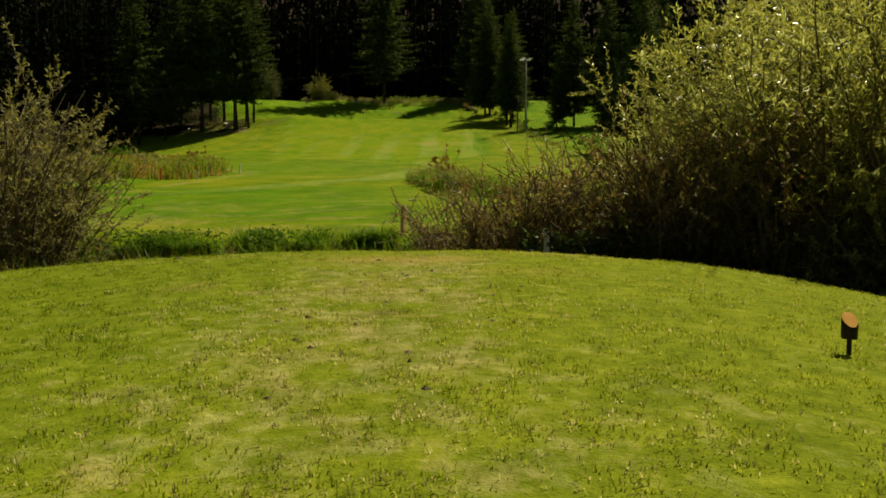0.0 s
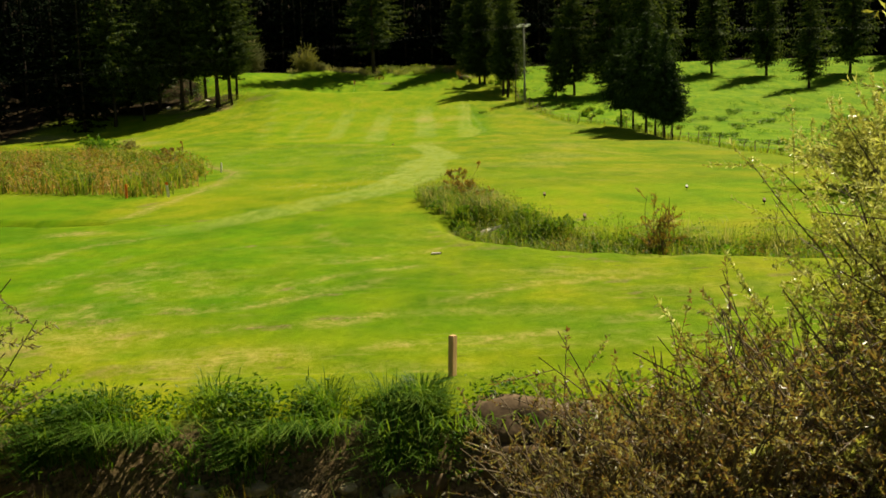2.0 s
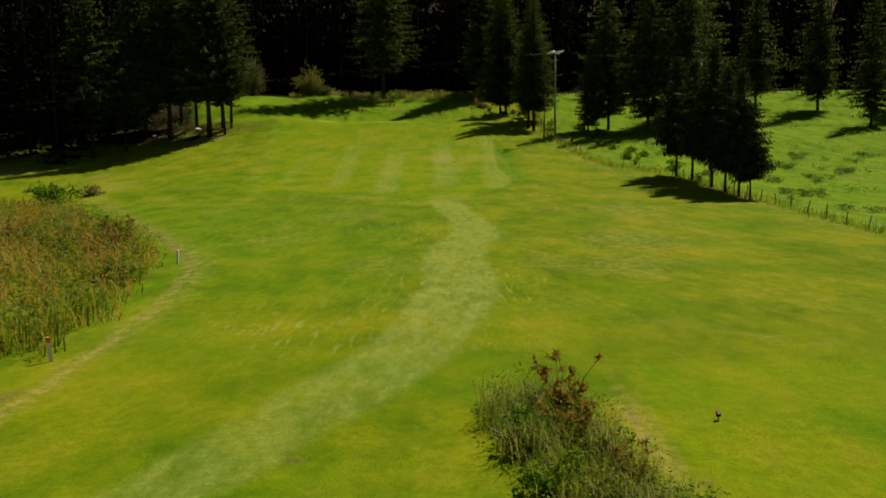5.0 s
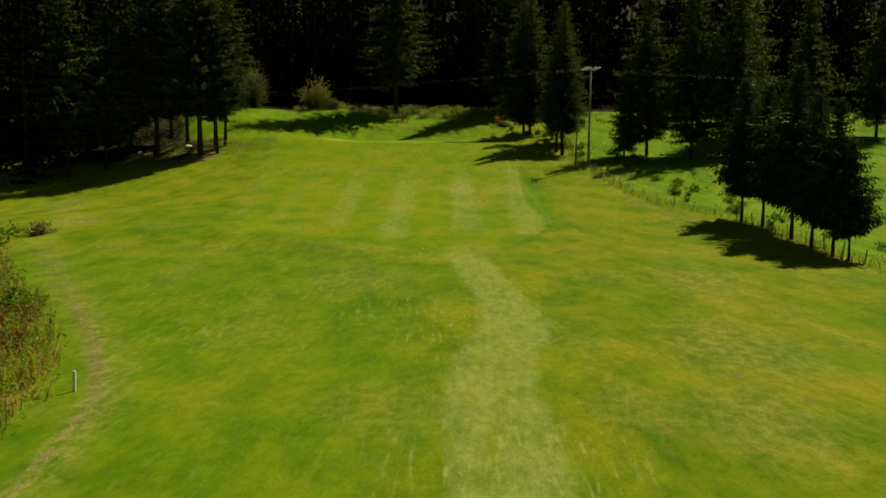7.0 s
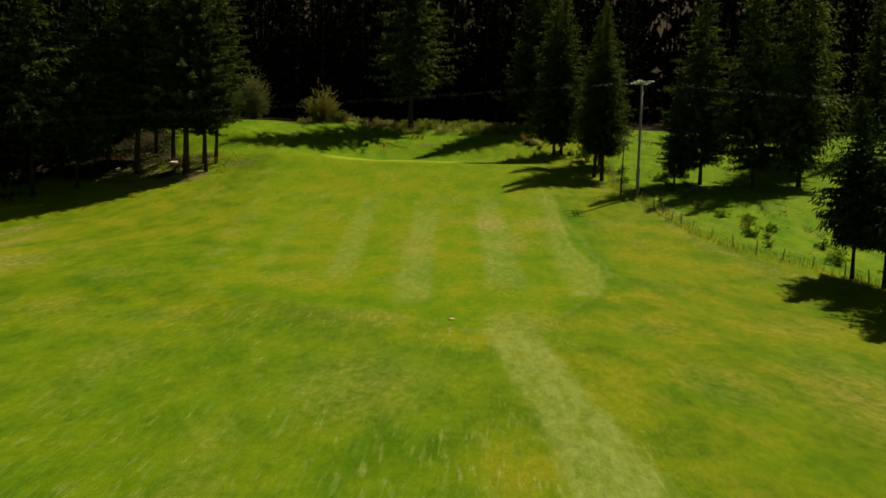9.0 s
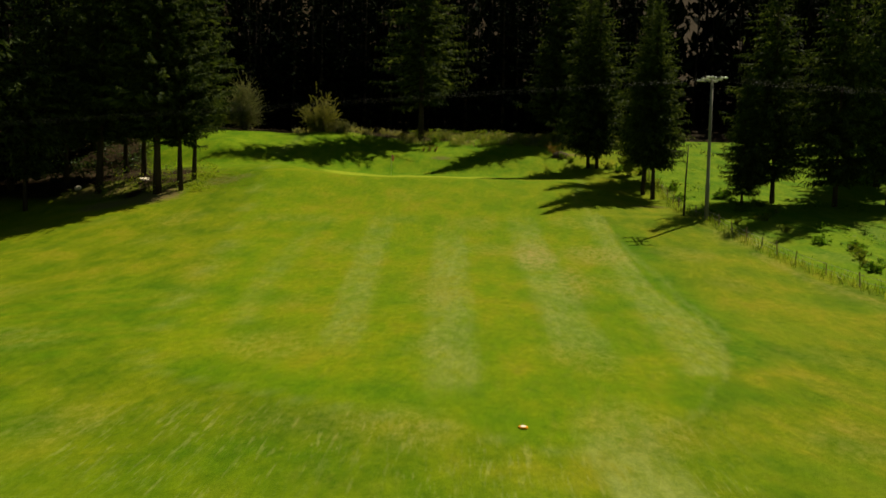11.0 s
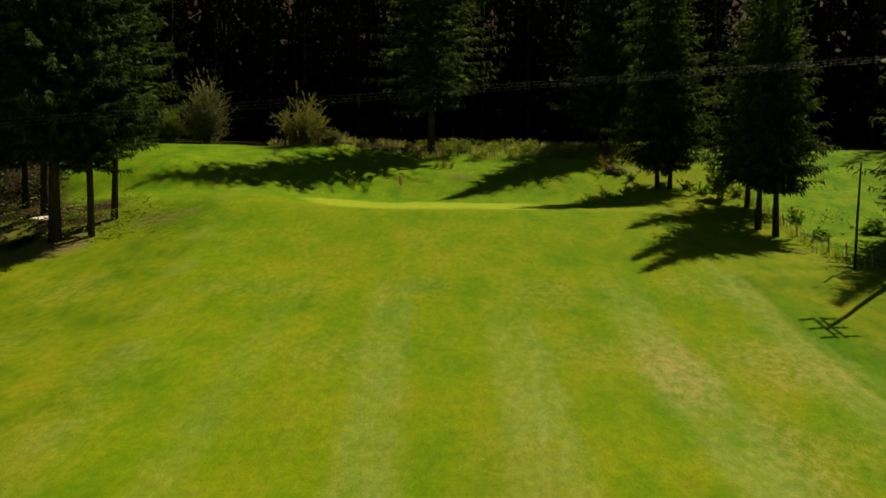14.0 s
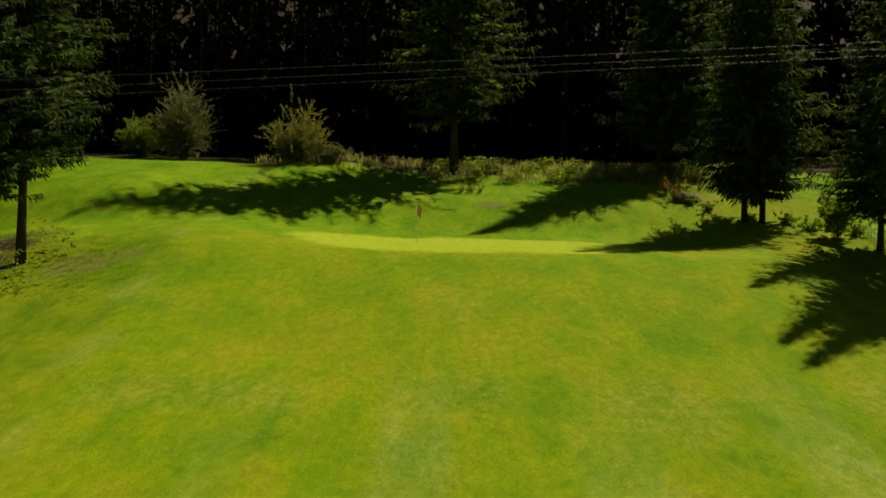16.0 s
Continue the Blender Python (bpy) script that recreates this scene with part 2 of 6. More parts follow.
WILLOW = leaf_material("willow_leaves", [(0.20, (0.140, 0.116, 0.022)), (0.42, (0.225, 0.228, 0.046)), (0.62, (0.330, 0.360, 0.096)), (0.88, (0.580, 0.600, 0.380))], 0.60, 0.30, 0.80, 0.7, (1.35, 1.3, 0.85))
WILLOW_RED = leaf_material("russet_leaves", [(0.22, (0.120, 0.050, 0.026)), (0.45, (0.175, 0.112, 0.050)), (0.63, (0.230, 0.205, 0.088)), (0.85, (0.430, 0.430, 0.270))], 0.5, 0.38, 0.5, 0.8)
TWIG = rough_material("twig_bark", [(0.3, (0.050, 0.036, 0.020)), (0.6, (0.140, 0.105, 0.060)), (0.8, (0.24, 0.19, 0.11))], 8.0, 0.8, 0.3)
GOLD = leaf_material("yellowing_leaves", [(0.25, (0.075, 0.088, 0.018)), (0.5, (0.165, 0.175, 0.038)), (0.8, (0.290, 0.275, 0.085))], 0.42, 0.5, 0.25, 0.9)
LUSH = leaf_material("lush_weed_leaves", [(0.25, (0.030, 0.088, 0.008)), (0.5, (0.075, 0.180, 0.014)), (0.8, (0.190, 0.300, 0.045))], 0.60, 0.5, 0.15, 1.3)
SEDGE = leaf_material("sedge_blades", [(0.22, (0.045, 0.090, 0.007)), (0.45, (0.100, 0.135, 0.013)), (0.68, (0.180, 0.165, 0.024)), (0.88, (0.260, 0.165, 0.040))], 0.4, 0.5, 0.25, 0.8)
REED = leaf_material("reed_blades", [(0.38, (0.085, 0.125, 0.012)), (0.47, (0.205, 0.190, 0.036)), (0.57, (0.300, 0.190, 0.052)), (0.70, (0.450, 0.285, 0.120))], 0.45, 0.55, 0.2, 0.6, own=0.2)
BLADE = leaf_material("grass_blades", [(0.22, (0.075, 0.145, 0.003)), (0.48, (0.130, 0.190, 0.005)), (0.66, (0.200, 0.220, 0.016)), (0.86, (0.310, 0.265, 0.085))], 0.55, 0.5, 0.2, 7.0)
WEED = leaf_material("field_weed_leaves", [(0.25, (0.060, 0.120, 0.010)), (0.5, (0.130, 0.200, 0.018)), (0.8, (0.260, 0.280, 0.060))], 0.5, 0.55, 0.2, 0.4)
POLE_WOOD = rough_material("grey_pole_wood", [(0.3, (0.15, 0.142, 0.125)), (0.6, (0.26, 0.245, 0.215)), (0.8, (0.37, 0.35, 0.31))], 2.0, 0.8, 0.4, 20, stretch=(1, 1, 0.12))
POST_WOOD = rough_material("weathered_post_wood", [(0.3, (0.22, 0.155, 0.090)), (0.6, (0.42, 0.30, 0.185)), (0.8, (0.54, 0.42, 0.28))], 4.0, 0.85, 0.5, 30, stretch=(1, 1, 0.2))
WHITE_PAINT = rough_material("chalky_white_paint", [(0.25, (0.52, 0.48, 0.41)), (0.5, (0.74, 0.70, 0.62)), (0.8, (0.83, 0.80, 0.74))], 5.0, 0.6, 0.15)
PORCELAIN = rough_material("white_porcelain", [(0.3, (0.70, 0.70, 0.68)), (0.8, (0.84, 0.84, 0.82))], 9.0, 0.25, 0.05)
YELLOW_PAINT = rough_material("faded_yellow_paint", [(0.3, (0.50, 0.24, 0.02)), (0.6, (0.68, 0.36, 0.04)), (0.85, (0.74, 0.47, 0.12))], 6.0, 0.55, 0.2)
ORANGE_PAINT = rough_material("orange_paint", [(0.3, (0.48, 0.19, 0.001)), (0.6, (0.64, 0.30, 0.002)), (0.85, (0.76, 0.42, 0.006))], 40.0, 0.6, 0.3)
RED_PAINT = rough_material("faded_red_paint", [(0.3, (0.66, 0.11, 0.02)), (0.6, (0.80, 0.18, 0.03)), (0.85, (0.82, 0.32, 0.12))], 8.0, 0.55, 0.2)
CHARRED = rough_material("dark_stained_wood", [(0.3, (0.020, 0.014, 0.010)), (0.6, (0.055, 0.036, 0.022)), (0.85, (0.10, 0.065, 0.04))], 12.0, 0.75, 0.5)
STEEL = rough_material("dull_steel", [(0.3, (0.22, 0.22, 0.22)), (0.7, (0.40, 0.40, 0.40))], 9.0, 0.45, 0.1, metal=0.8)
STONE = rough_material("pale_stone", [(0.25, (0.42, 0.37, 0.29)), (0.5, (0.62, 0.56, 0.46)), (0.8, (0.76, 0.71, 0.62))], 2.5, 0.85, 0.7)
MUD = rough_material("bank_earth", [(0.25, (0.036, 0.024, 0.013)), (0.5, (0.105, 0.070, 0.038)), (0.8, (0.20, 0.14, 0.08))], 2.2, 0.9, 0.9)
DRY = leaf_material("dry_grass_blades", [(0.22, (0.110, 0.135, 0.045)), (0.5, (0.220, 0.230, 0.095)), (0.8, (0.410, 0.380, 0.220))], 0.5, 0.6, 0.15, 0.5)
FLAG_CLOTH = rough_material("faded_pink_cloth", [(0.3, (0.62, 0.20, 0.15)), (0.7, (0.74, 0.36, 0.28))], 4.0, 0.8, 0.2)
CABLE = rough_material("weathered_cable", [(0.3, (0.035, 0.035, 0.033)), (0.7, (0.06, 0.06, 0.056))], 9.0, 0.6, 0.1)
# weed leaves with the shade under willows and spruces put into their colour
SHADED_LEAF = leaf_material("shade_darkened_leaves", [(0.25, (0.014, 0.034, 0.006)), (0.5, (0.030, 0.062, 0.010)), (0.8, (0.075, 0.115, 0.030))], 0.25, 0.5, 0.15, 1.3)
NEW_WOOD = rough_material("tan_sawn_wood", [(0.3, (0.44, 0.26, 0.12)), (0.6, (0.62, 0.40, 0.20)), (0.8, (0.70, 0.52, 0.32))], 5.0, 0.8, 0.4, 40, stretch=(1, 1, 0.15))
DOCK = leaf_material("dark_dock_leaves", [(0.25, (0.026, 0.075, 0.008)), (0.5, (0.052, 0.120, 0.012)), (0.8, (0.110, 0.180, 0.028))], 0.4, 0.5, 0.15, 0.8)
CLAY = rough_material("dry_pale_clay", [(0.25, (0.16, 0.115, 0.066)), (0.5, (0.30, 0.235, 0.140)), (0.8, (0.46, 0.38, 0.25))], 6.0, 0.9, 0.9, 30)
BRUSH = rough_material("brush_and_roots", [(0.25, (0.030, 0.020, 0.012)), (0.5, (0.085, 0.058, 0.034)), (0.8, (0.17, 0.12, 0.075))], 3.5, 0.9, 1.0)
PALE_BROWN = leaf_material("pale_brown_leaves", [(0.22, (0.105, 0.080, 0.048)), (0.45, (0.180, 0.160, 0.080)), (0.65, (0.260, 0.260, 0.125)), (0.85, (0.44, 0.44, 0.280))], 0.5, 0.5, 0.2, 0.8)
TEE_GREEN = leaf_material("tee_green_blades", [(0.22, (0.085, 0.130, 0.006)), (0.48, (0.130, 0.185, 0.010)), (0.66, (0.180, 0.225, 0.020)), (0.86, (0.260, 0.280, 0.060))], 0.72, 0.9, 0.02, 5.0, (1.15, 1.15, 0.7))
BANK_GREEN = leaf_material("bank_grass_blades", [(0.25, (0.022, 0.066, 0.007)), (0.5, (0.062, 0.140, 0.012)), (0.8, (0.175, 0.255, 0.042))], 0.48, 0.5, 0.15, 1.6)
GREY_LEAF = leaf_material("grey_green_leaves", [(0.22, (0.050, 0.058, 0.024)), (0.45, (0.115, 0.125, 0.058)), (0.65, (0.190, 0.200, 0.110)), (0.86, (0.330, 0.340, 0.230))], 0.45, 0.5, 0.3, 0.7)
STRAW_BLADE = leaf_material("straw_blades", [(0.22, (0.240, 0.200, 0.070)), (0.48, (0.360, 0.320, 0.130)), (0.66, (0.460, 0.410, 0.190)), (0.86, (0.560, 0.510, 0.290))], 0.72, 0.9, 0.02, 5.0, (1.1, 1.1, 0.9))
TEE_BLADE = leaf_material("tee_blades", [(0.22, (0.130, 0.165, 0.010)), (0.48, (0.200, 0.230, 0.018)), (0.66, (0.270, 0.285, 0.040)), (0.86, (0.400, 0.380, 0.130))], 0.72, 0.9, 0.02, 5.0, (1.15, 1.15, 0.7))
RUST = leaf_material("rusty_weed_leaves", [(0.22, (0.110, 0.075, 0.020)), (0.48, (0.210, 0.150, 0.036)), (0.66, (0.270, 0.180, 0.042)), (0.86, (0.360, 0.230, 0.070))], 0.5, 0.5, 0.2, 0.9)


# ---------------------------------------------------------------- lie of the land
PROFILE = [
    (-60, 2.5), (-10, 3.4), (-2, 3.62), (1, 3.76), (3, 3.83), (4, 3.82), (5.2, 3.63), (6.2, 3.42), (6.9, 3.15), (7.6, 2.95), (8.3, 2.45),
    (8.9, 2.55), (9.5, 2.78), (9.8, 3.35), (10.5, 3.55), (13, 3.72), (18, 4.05), (26, 4.55), (34, 4.95), (48, 5.6), (64, 6.6), (72, 7.4), (80, 8.35),
    (90, 9.9), (97, 11.5), (101, 12.6), (106, 13.85), (110, 14.05), (117, 14.35), (119.5, 15.0), (121.6, 16.0), (124, 16.8), (127, 17.6),
    (130, 18.6), (133, 19.2), (140, 19.8), (160, 23), (260, 60), (420, 130), (1600, 420),
]
PY, PZ = np.array(PROFILE).T


def ease(a, b, v):
    t = np.clip((np.asarray(v, float) - a) / (b - a), 0, 1)
    return t * t * (3 - 2 * t)


def swell(x, y, wave, seed):
    """Smooth uneven ground from a few crossed waves."""
    r = np.random.RandomState(seed)
    total = 0
    for k in range(5):
        a, p = r.uniform(0, 6.28), r.uniform(0, 6.28)
        f = 6.28 / wave * r.uniform(0.6, 1.6)
        total = total + np.sin((x * np.cos(a) + y * np.sin(a)) * f + p)
    return total / 5


def off_line(x, y, line):
    """Distance in plan to a polyline, and the share along it."""
    best, share = np.full(np.shape(x), 1e9), np.zeros(np.shape(x))
    n = len(line) - 1
    for k in range(n):
        (ax, ay), (bx, by) = line[k], line[k + 1]
        dx, dy = bx - ax, by - ay
        u = np.clip(((x - ax) * dx + (y - ay) * dy) / (dx * dx + dy * dy), 0, 1)
        d = np.hypot(x - ax - u * dx, y - ay - u * dy)
        share = np.where(d < best, (k + u) / n, share)
        best = np.minimum(best, d)
    return best, share


DITCH = [(0.2, 21.5), (0.9, 19.6), (2.2, 18.5), (4.0, 17.9), (6.5, 17.3), (10, 16.8), (16, 16.0), (24, 15.0)]
LEFT_DITCH = [(-30, 25.5), (-16, 24.0), (-12, 23.3), (-9.8, 23.05)]


def land(x, y):
    """Height of the ground."""
    x, y = np.asarray(x, float), np.asarray(y, float)
    z = 0
    # left of the green the bank curves forward
    forward = np.interp(x, [-60, -36, -29, -24, -20, -13], [9, 9.5, 8, 3.2, 1.2, 0]) * ease(102, 114, y) * ease(150, 134, y)
    for k in (-0.35, 0.0, 0.35):
        z = z + np.interp(y + forward + k * np.where(y > 11, 3.0, 0.6), PY, PZ) / 3
    # the stream winds: far from the middle its bed lies shallower
    tee = ease(8.0, 5.6, y) * ease(-14, -8, y)
    z = z - tee * np.where(x > 0, 0.034, 0.020) * np.clip(np.abs(x - 0.2) - 0.4, 0, 9) ** 2 * ease(-5, 3, y)
    # right of the green the slope runs on unbroken; left of it the turf lies higher, then falls into the wood
    z = z + ease(0, 6, x) * np.interp(y, [96, 101, 106, 110, 117, 121, 127], [0, -0.75, -1.15, -0.45, 0.85, 0.3, 0])
    z = z + 0.7 * ease(-14, -24, x) * ease(100, 110, y)
    z = z - ease(70, 82, y) * ease(126, 112, y) * (0.3 * ease(-23, -27, x) + 1.1 * ease(-27, -38, x))
    z = z - 5.5 * ease(-50, -85, x) * ease(120, 90, y)
    # the paddock behind the fence lies a little lower
    z = z - 0.45 * ease(13, 22, x) * ease(30, 50, y) * ease(100, 90, y)
    z = z - 1.2 * ease(-19, -28, x) * ease(115, 124, y)
    # ditches
    d, _ = off_line(x, y, DITCH)
    z = z - 0.55 * ease(1.1, 0.2, d)
    d, _ = off_line(x, y, LEFT_DITCH)
    z = z - 0.35 * ease(0.55, 0.12, d)
    # small unevenness
    z = z + 0.035 * swell(x, y, 5.0, 3) * ease(6, 12, y) + 0.012 * swell(x, y, 1.3, 4)
    z = z + 0.10 * swell(x, y, 14, 9) * ease(30, 45, y) * ease(125, 112, y)
    return z


def tee_wear(x, y):
    """Where the tee is thin and strawy."""
    x, y = np.asarray(x, float), np.asarray(y, float)
    along = ease(1.5, 0.2, np.abs(x - 0.25 - 0.45 * swell(x, y, 2.2, 86)) / (0.45 + 0.16 * (3.2 - np.clip(y, -1, 3.2))))
    rim = 0.5 * ease(4.4, 5.6, y) * (0.25 + 0.75 * ease(-0.3, 0.4, swell(x, y, 0.8, 84)))
    return rim + along * ease(3.9, 2.8, y) * (0.55 + 0.45 * ease(-0.6, 0.6, y)) * (0.35 + 0.65 * ease(-0.5, 0.3, swell(x, y, 0.55, 87)))


def z_at(x, y):
    return float(land(x, y))


# ---------------------------------------------------------------- mesh helpers
def mesh_of(name, verts, faces, mats, smooth=False):
    me = bpy.data.meshes.new(name)
    me.from_pydata(np.asarray(verts).tolist(), [], faces if isinstance(faces, list) else faces.tolist())
    for m in mats if isinstance(mats, (list, tuple)) else [mats]:
        me.materials.append(m)
    if smooth:
        me.polygons.foreach_set("use_smooth", [True] * len(me.polygons))
    me.update()
    return me


def part_mesh(name, me, parent, label=""):
    ob = new(name, me)
    ob.parent = parent
    if label:
        tagged(ob, label)
    return ob


def part(name, bm, mat, parent, label=""):
    me = bpy.data.meshes.new(name)
    bm.to_mesh(me)
    bm.free()
    me.materials.append(mat)
    return part_mesh(name, me, parent, label)


def thing(name, place, label, category, group="", turn=0.0, size=1.0):
    ob = new(name)
    ob.empty_display_size = 0.1
    ob.matrix_basis = pose(*place, 0, 0, turn) @ Matrix.Scale(size, 4)
    return tagged(ob, label, category, group)


def tube(path, radii, sides=7):
    """A tapering tube along a path, closed at its ends. Returns verts and faces."""
    path = np.asarray(path, float)
    verts, faces = [], []
    for k, p in enumerate(path):
        a, b = path[max(k - 1, 0)], path[min(k + 1, len(path) - 1)]
        w = (b - a) / (np.linalg.norm(b - a) + 1e-9)
        u = np.cross(w, (0.31, 0.95, 0.05))
        u /= np.linalg.norm(u) + 1e-9
        v = np.cross(w, u)
        for s in range(sides):
            c = 2 * math.pi * s / sides
            verts.append(p + radii[k] * (math.cos(c) * u + math.sin(c) * v))
    for k in range(len(path) - 1):
        for s in range(sides):
            t = (s + 1) % sides
            faces.append([k * sides + s, k * sides + t, (k + 1) * sides + t, (k + 1) * sides + s])
    faces.append(list(range(sides))[::-1])
    faces.append([(len(path) - 1) * sides + s for s in range(sides)])
    return verts, faces


def join(pieces):
    verts, faces = [], []
    for v, f in pieces:
        k = len(verts)
        verts.extend(v)
        faces.extend([[i + k for i in q] for q in f])
    return verts, faces


def leaf_quads(rng, at, ways, length, width, bend=0.25):
    """Pointed leaves as two triangles folded along the midrib, all at once. at, ways: N x 3."""
    n = len(at)
    ways = ways / (np.linalg.norm(ways, axis=1, keepdims=True) + 1e-9)
    side = np.cross(ways, rng.normal(size=(n, 3)))
    side /= np.linalg.norm(side, axis=1, keepdims=True) + 1e-9
    up = np.cross(side, ways)
    L = (length * rng.uniform(0.6, 1.3, n))[:, None]
    W = (width * rng.uniform(0.7, 1.2, n))[:, None]
    mid = at + ways * L * 0.45 + up * L * bend * 0.3
    tip = at + ways * L - up * L * bend * 0.3
    verts = np.stack([at, mid + side * W / 2, tip, mid - side * W / 2], 1).reshape(-1, 3)
    k = 4 * np.arange(n)[:, None]
    faces = np.concatenate([k + [0, 1, 2], k + [0, 2, 3]])
    return verts, faces


def blade_strips(rng, at, height, width, lean=0.35, heading=None):
    """Grass-like blades: a quad and a tip, bent over. at: N x 3; height, width: N or one number."""
    n = len(at)
    a = rng.uniform(0, 2 * math.pi, n) if heading is None else heading
    out = np.stack([np.cos(a), np.sin(a), np.zeros(n)], 1)
    side = np.stack([-np.sin(a), np.cos(a), np.zeros(n)], 1)
    H = (height * rng.uniform(0.55, 1.2, n))[:, None]
    W = (width * rng.uniform(0.7, 1.3, n))[:, None] * np.ones((n, 1))
    bow = (lean * rng.uniform(0.2, 1.6, n))[:, None]
    up = np.array([0, 0, 1.0])
    mid = at + up * H * 0.55 + out * H * bow * 0.3
    tip = at + up * H * (1 - 0.25 * np.clip(bow, 0, 2)) + out * H * bow
    verts = np.stack([at - side * W / 2, at + side * W / 2, mid + side * W * 0.4, mid - side * W * 0.4, tip], 1).reshape(-1, 3)
    k = 5 * np.arange(n)[:, None]
    faces = (k + [0, 1, 2]).tolist() + (k + [0, 2, 3]).tolist() + (k + [3, 2, 4]).tolist()
    return verts, faces


# ---------------------------------------------------------------- ground sheet
def steps(*spans):
    out = []
    for a, b, d in spans:
        out += list(np.arange(a, b, d))
    return np.array(out + [spans[-1][1]])


gx = steps((-1500, -300, 150), (-300, -100, 20), (-100, -45, 3), (-45, -16, 0.8), (-16, 12, 0.22), (12, 24, 0.5), (24, 60, 1.5), (60, 120, 5), (120, 320, 25), (320, 1520, 150))
gy = steps((-1500, -200, 130), (-200, -20, 15), (-20, -3, 1.0), (-3, 14, 0.14), (14, 40, 0.25), (40, 126, 0.5), (126, 150, 1.0), (150, 300, 8), (300, 1600, 130))
GX, GY = np.meshgrid(gx, gy)
X, Y = GX.ravel(), GY.ravel()
nx, ny = len(gx), len(gy)
idx = np.arange(nx * ny).reshape(ny, nx)
quads = np.stack([idx[:-1, :-1], idx[:-1, 1:], idx[1:, 1:], idx[1:, :-1]], -1).reshape(-1, 4)
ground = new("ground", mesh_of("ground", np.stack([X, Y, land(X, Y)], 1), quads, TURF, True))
tagged(ground, "sloping mown golf course turf with paler bands", "grass", kind="structure")

# both edges of the paler cut track that winds up to the fairway
TRACK_Y = [19.8, 21.0, 22.3, 23.4, 26.7, 29.5, 32.5, 34.8, 37.5, 40.0, 42.2, 44.5, 47.0, 49.3, 53.4, 57.0, 60.5, 64.0, 68.0]
TRACK_LEFT = [-9.2, -8.4, -7.2, -6.4, -5.1, -3.9, -3.15, -2.92, -2.62, -2.85, -2.87, -2.75, -2.2, -1.82, -2.1, -2.7, -3.1, -3.5, -3.4]
TRACK_RIGHT = [-7.6, -6.7, -5.5, -4.9, -3.0, -1.8, -1.05, -0.62, -0.34, -0.52, -0.70, -0.45, 0.12, 0.40, -0.25, -0.8, -1.25, -1.6, -1.6]
BANDS = [
    ([(-14.2, 72.4), (-15.0, 77), (-15.5, 84), (-15.5, 96)], 0.55, 0.45),
    ([(-10.2, 69.0), (-11.0, 79), (-11.5, 87), (-12.0, 98)], 0.72, 0.9),
    ([(-6.5, 65.5), (-6.8, 73), (-7.2, 82), (-7.6, 96.5)], 0.85, 1.0),
    ([(-2.3, 69.5), (-2.6, 78), (-2.95, 87), (-3.2, 98)], 0.9, 1.0),
]
REED_EDGE = [(-9.4, 23.2), (-9.4, 28.2), (-9.6, 32.9), (-9.9, 34.5), (-10.1, 36.4), (-10.7, 40.2), (-11.9, 43.3), (-15.0, 48.6), (-18.3, 53.5), (-22.2, 59.6), (-24.6, 64.0), (-27.6, 69.0)]
FENCE_EDGE = [(8.9, 88), (9.7, 83.4), (12.3, 75), (15.6, 70.2), (16.1, 61.2), (16.4, 55.8), (16.4, 48)]
DRAG_LINES = [[(0.3, 47.1), (1.0, 44.7), (1.4, 41.1), (2.0, 39.3)], [(-0.6, 20.2), (-0.2, 19.1), (0.3, 18.5), (0.7, 17.8)], [(2.6, 33.0), (4.2, 31.2), (6.2, 30.3)]]


def band(d, half, soft):
    return ease(half + soft, half - soft, d)


jx, jy = X + 0.16 * swell(X, Y, 2.4, 21), Y + 0.16 * swell(X, Y, 2.1, 22)
tx = X + 0.06 * swell(X, Y, 1.7, 23)
within = np.minimum(tx - np.interp(Y, TRACK_Y, TRACK_LEFT), np.interp(Y, TRACK_Y, TRACK_RIGHT) - tx)
pale = ease(-0.14, 0.14, within) * (0.50 + 0.36 * ease(24, 34, Y)) * ease(19.8, 23.5, Y) * ease(67, 61, Y)
for line, w, strong in BANDS:
    d, along = off_line(jx, jy, line)
    worn = 0.7 + 0.38 * ease(-0.5, 0.4, swell(X * 1.6, Y * 0.5, 4.0, 24))
    pale = np.maximum(pale, 0.64 * strong * worn * band(d, w, 0.28) * ease(0, 0.12, along) * ease(1.0, 0.75, along))
# the strip along the fairway's side, rounded at its lower end, with a crisp outer edge
side_y = [68.4, 68.8, 69.8, 71.6, 75, 80.5, 87.7, 96, 100]
within = np.minimum(tx - np.interp(Y, side_y, [0.4, 0.2, 0.5, 0.5, 0.4, 0.5, 0.9, 0.7, 0.4]) + 0.3, np.interp(Y, side_y, [0.5, 1.25, 1.9, 2.36, 2.55, 1.95, 1.95, 2.15, 1.2]) - tx)
pale = np.maximum(pale, 0.62 * ease(-0.1, 0.9, tx - np.interp(Y, side_y, [0.4, 0.2, 0.5, 0.5, 0.4, 0.5, 0.9, 0.7, 0.4]) + 0.3) * ease(-0.08, 0.10, within) * ease(68.3, 69, Y) * ease(99, 94, Y))
rim = np.interp(Y, side_y, [0.5, 1.25, 1.9, 2.36, 2.55, 1.95, 1.95, 2.15, 1.2]) - tx
pale = np.maximum(pale, 0.8 * ease(0.0, 0.08, rim) * ease(0.4, 0.2, rim) * ease(68.6, 69.2, Y) * ease(99, 94, Y))
# putting green behind the top of the fairway, cut short and pale
gd = np.hypot((X + 11.0) / 7.9, (Y - 111.3) / 4.9)
putting = ease(1.03, 0.97, gd)
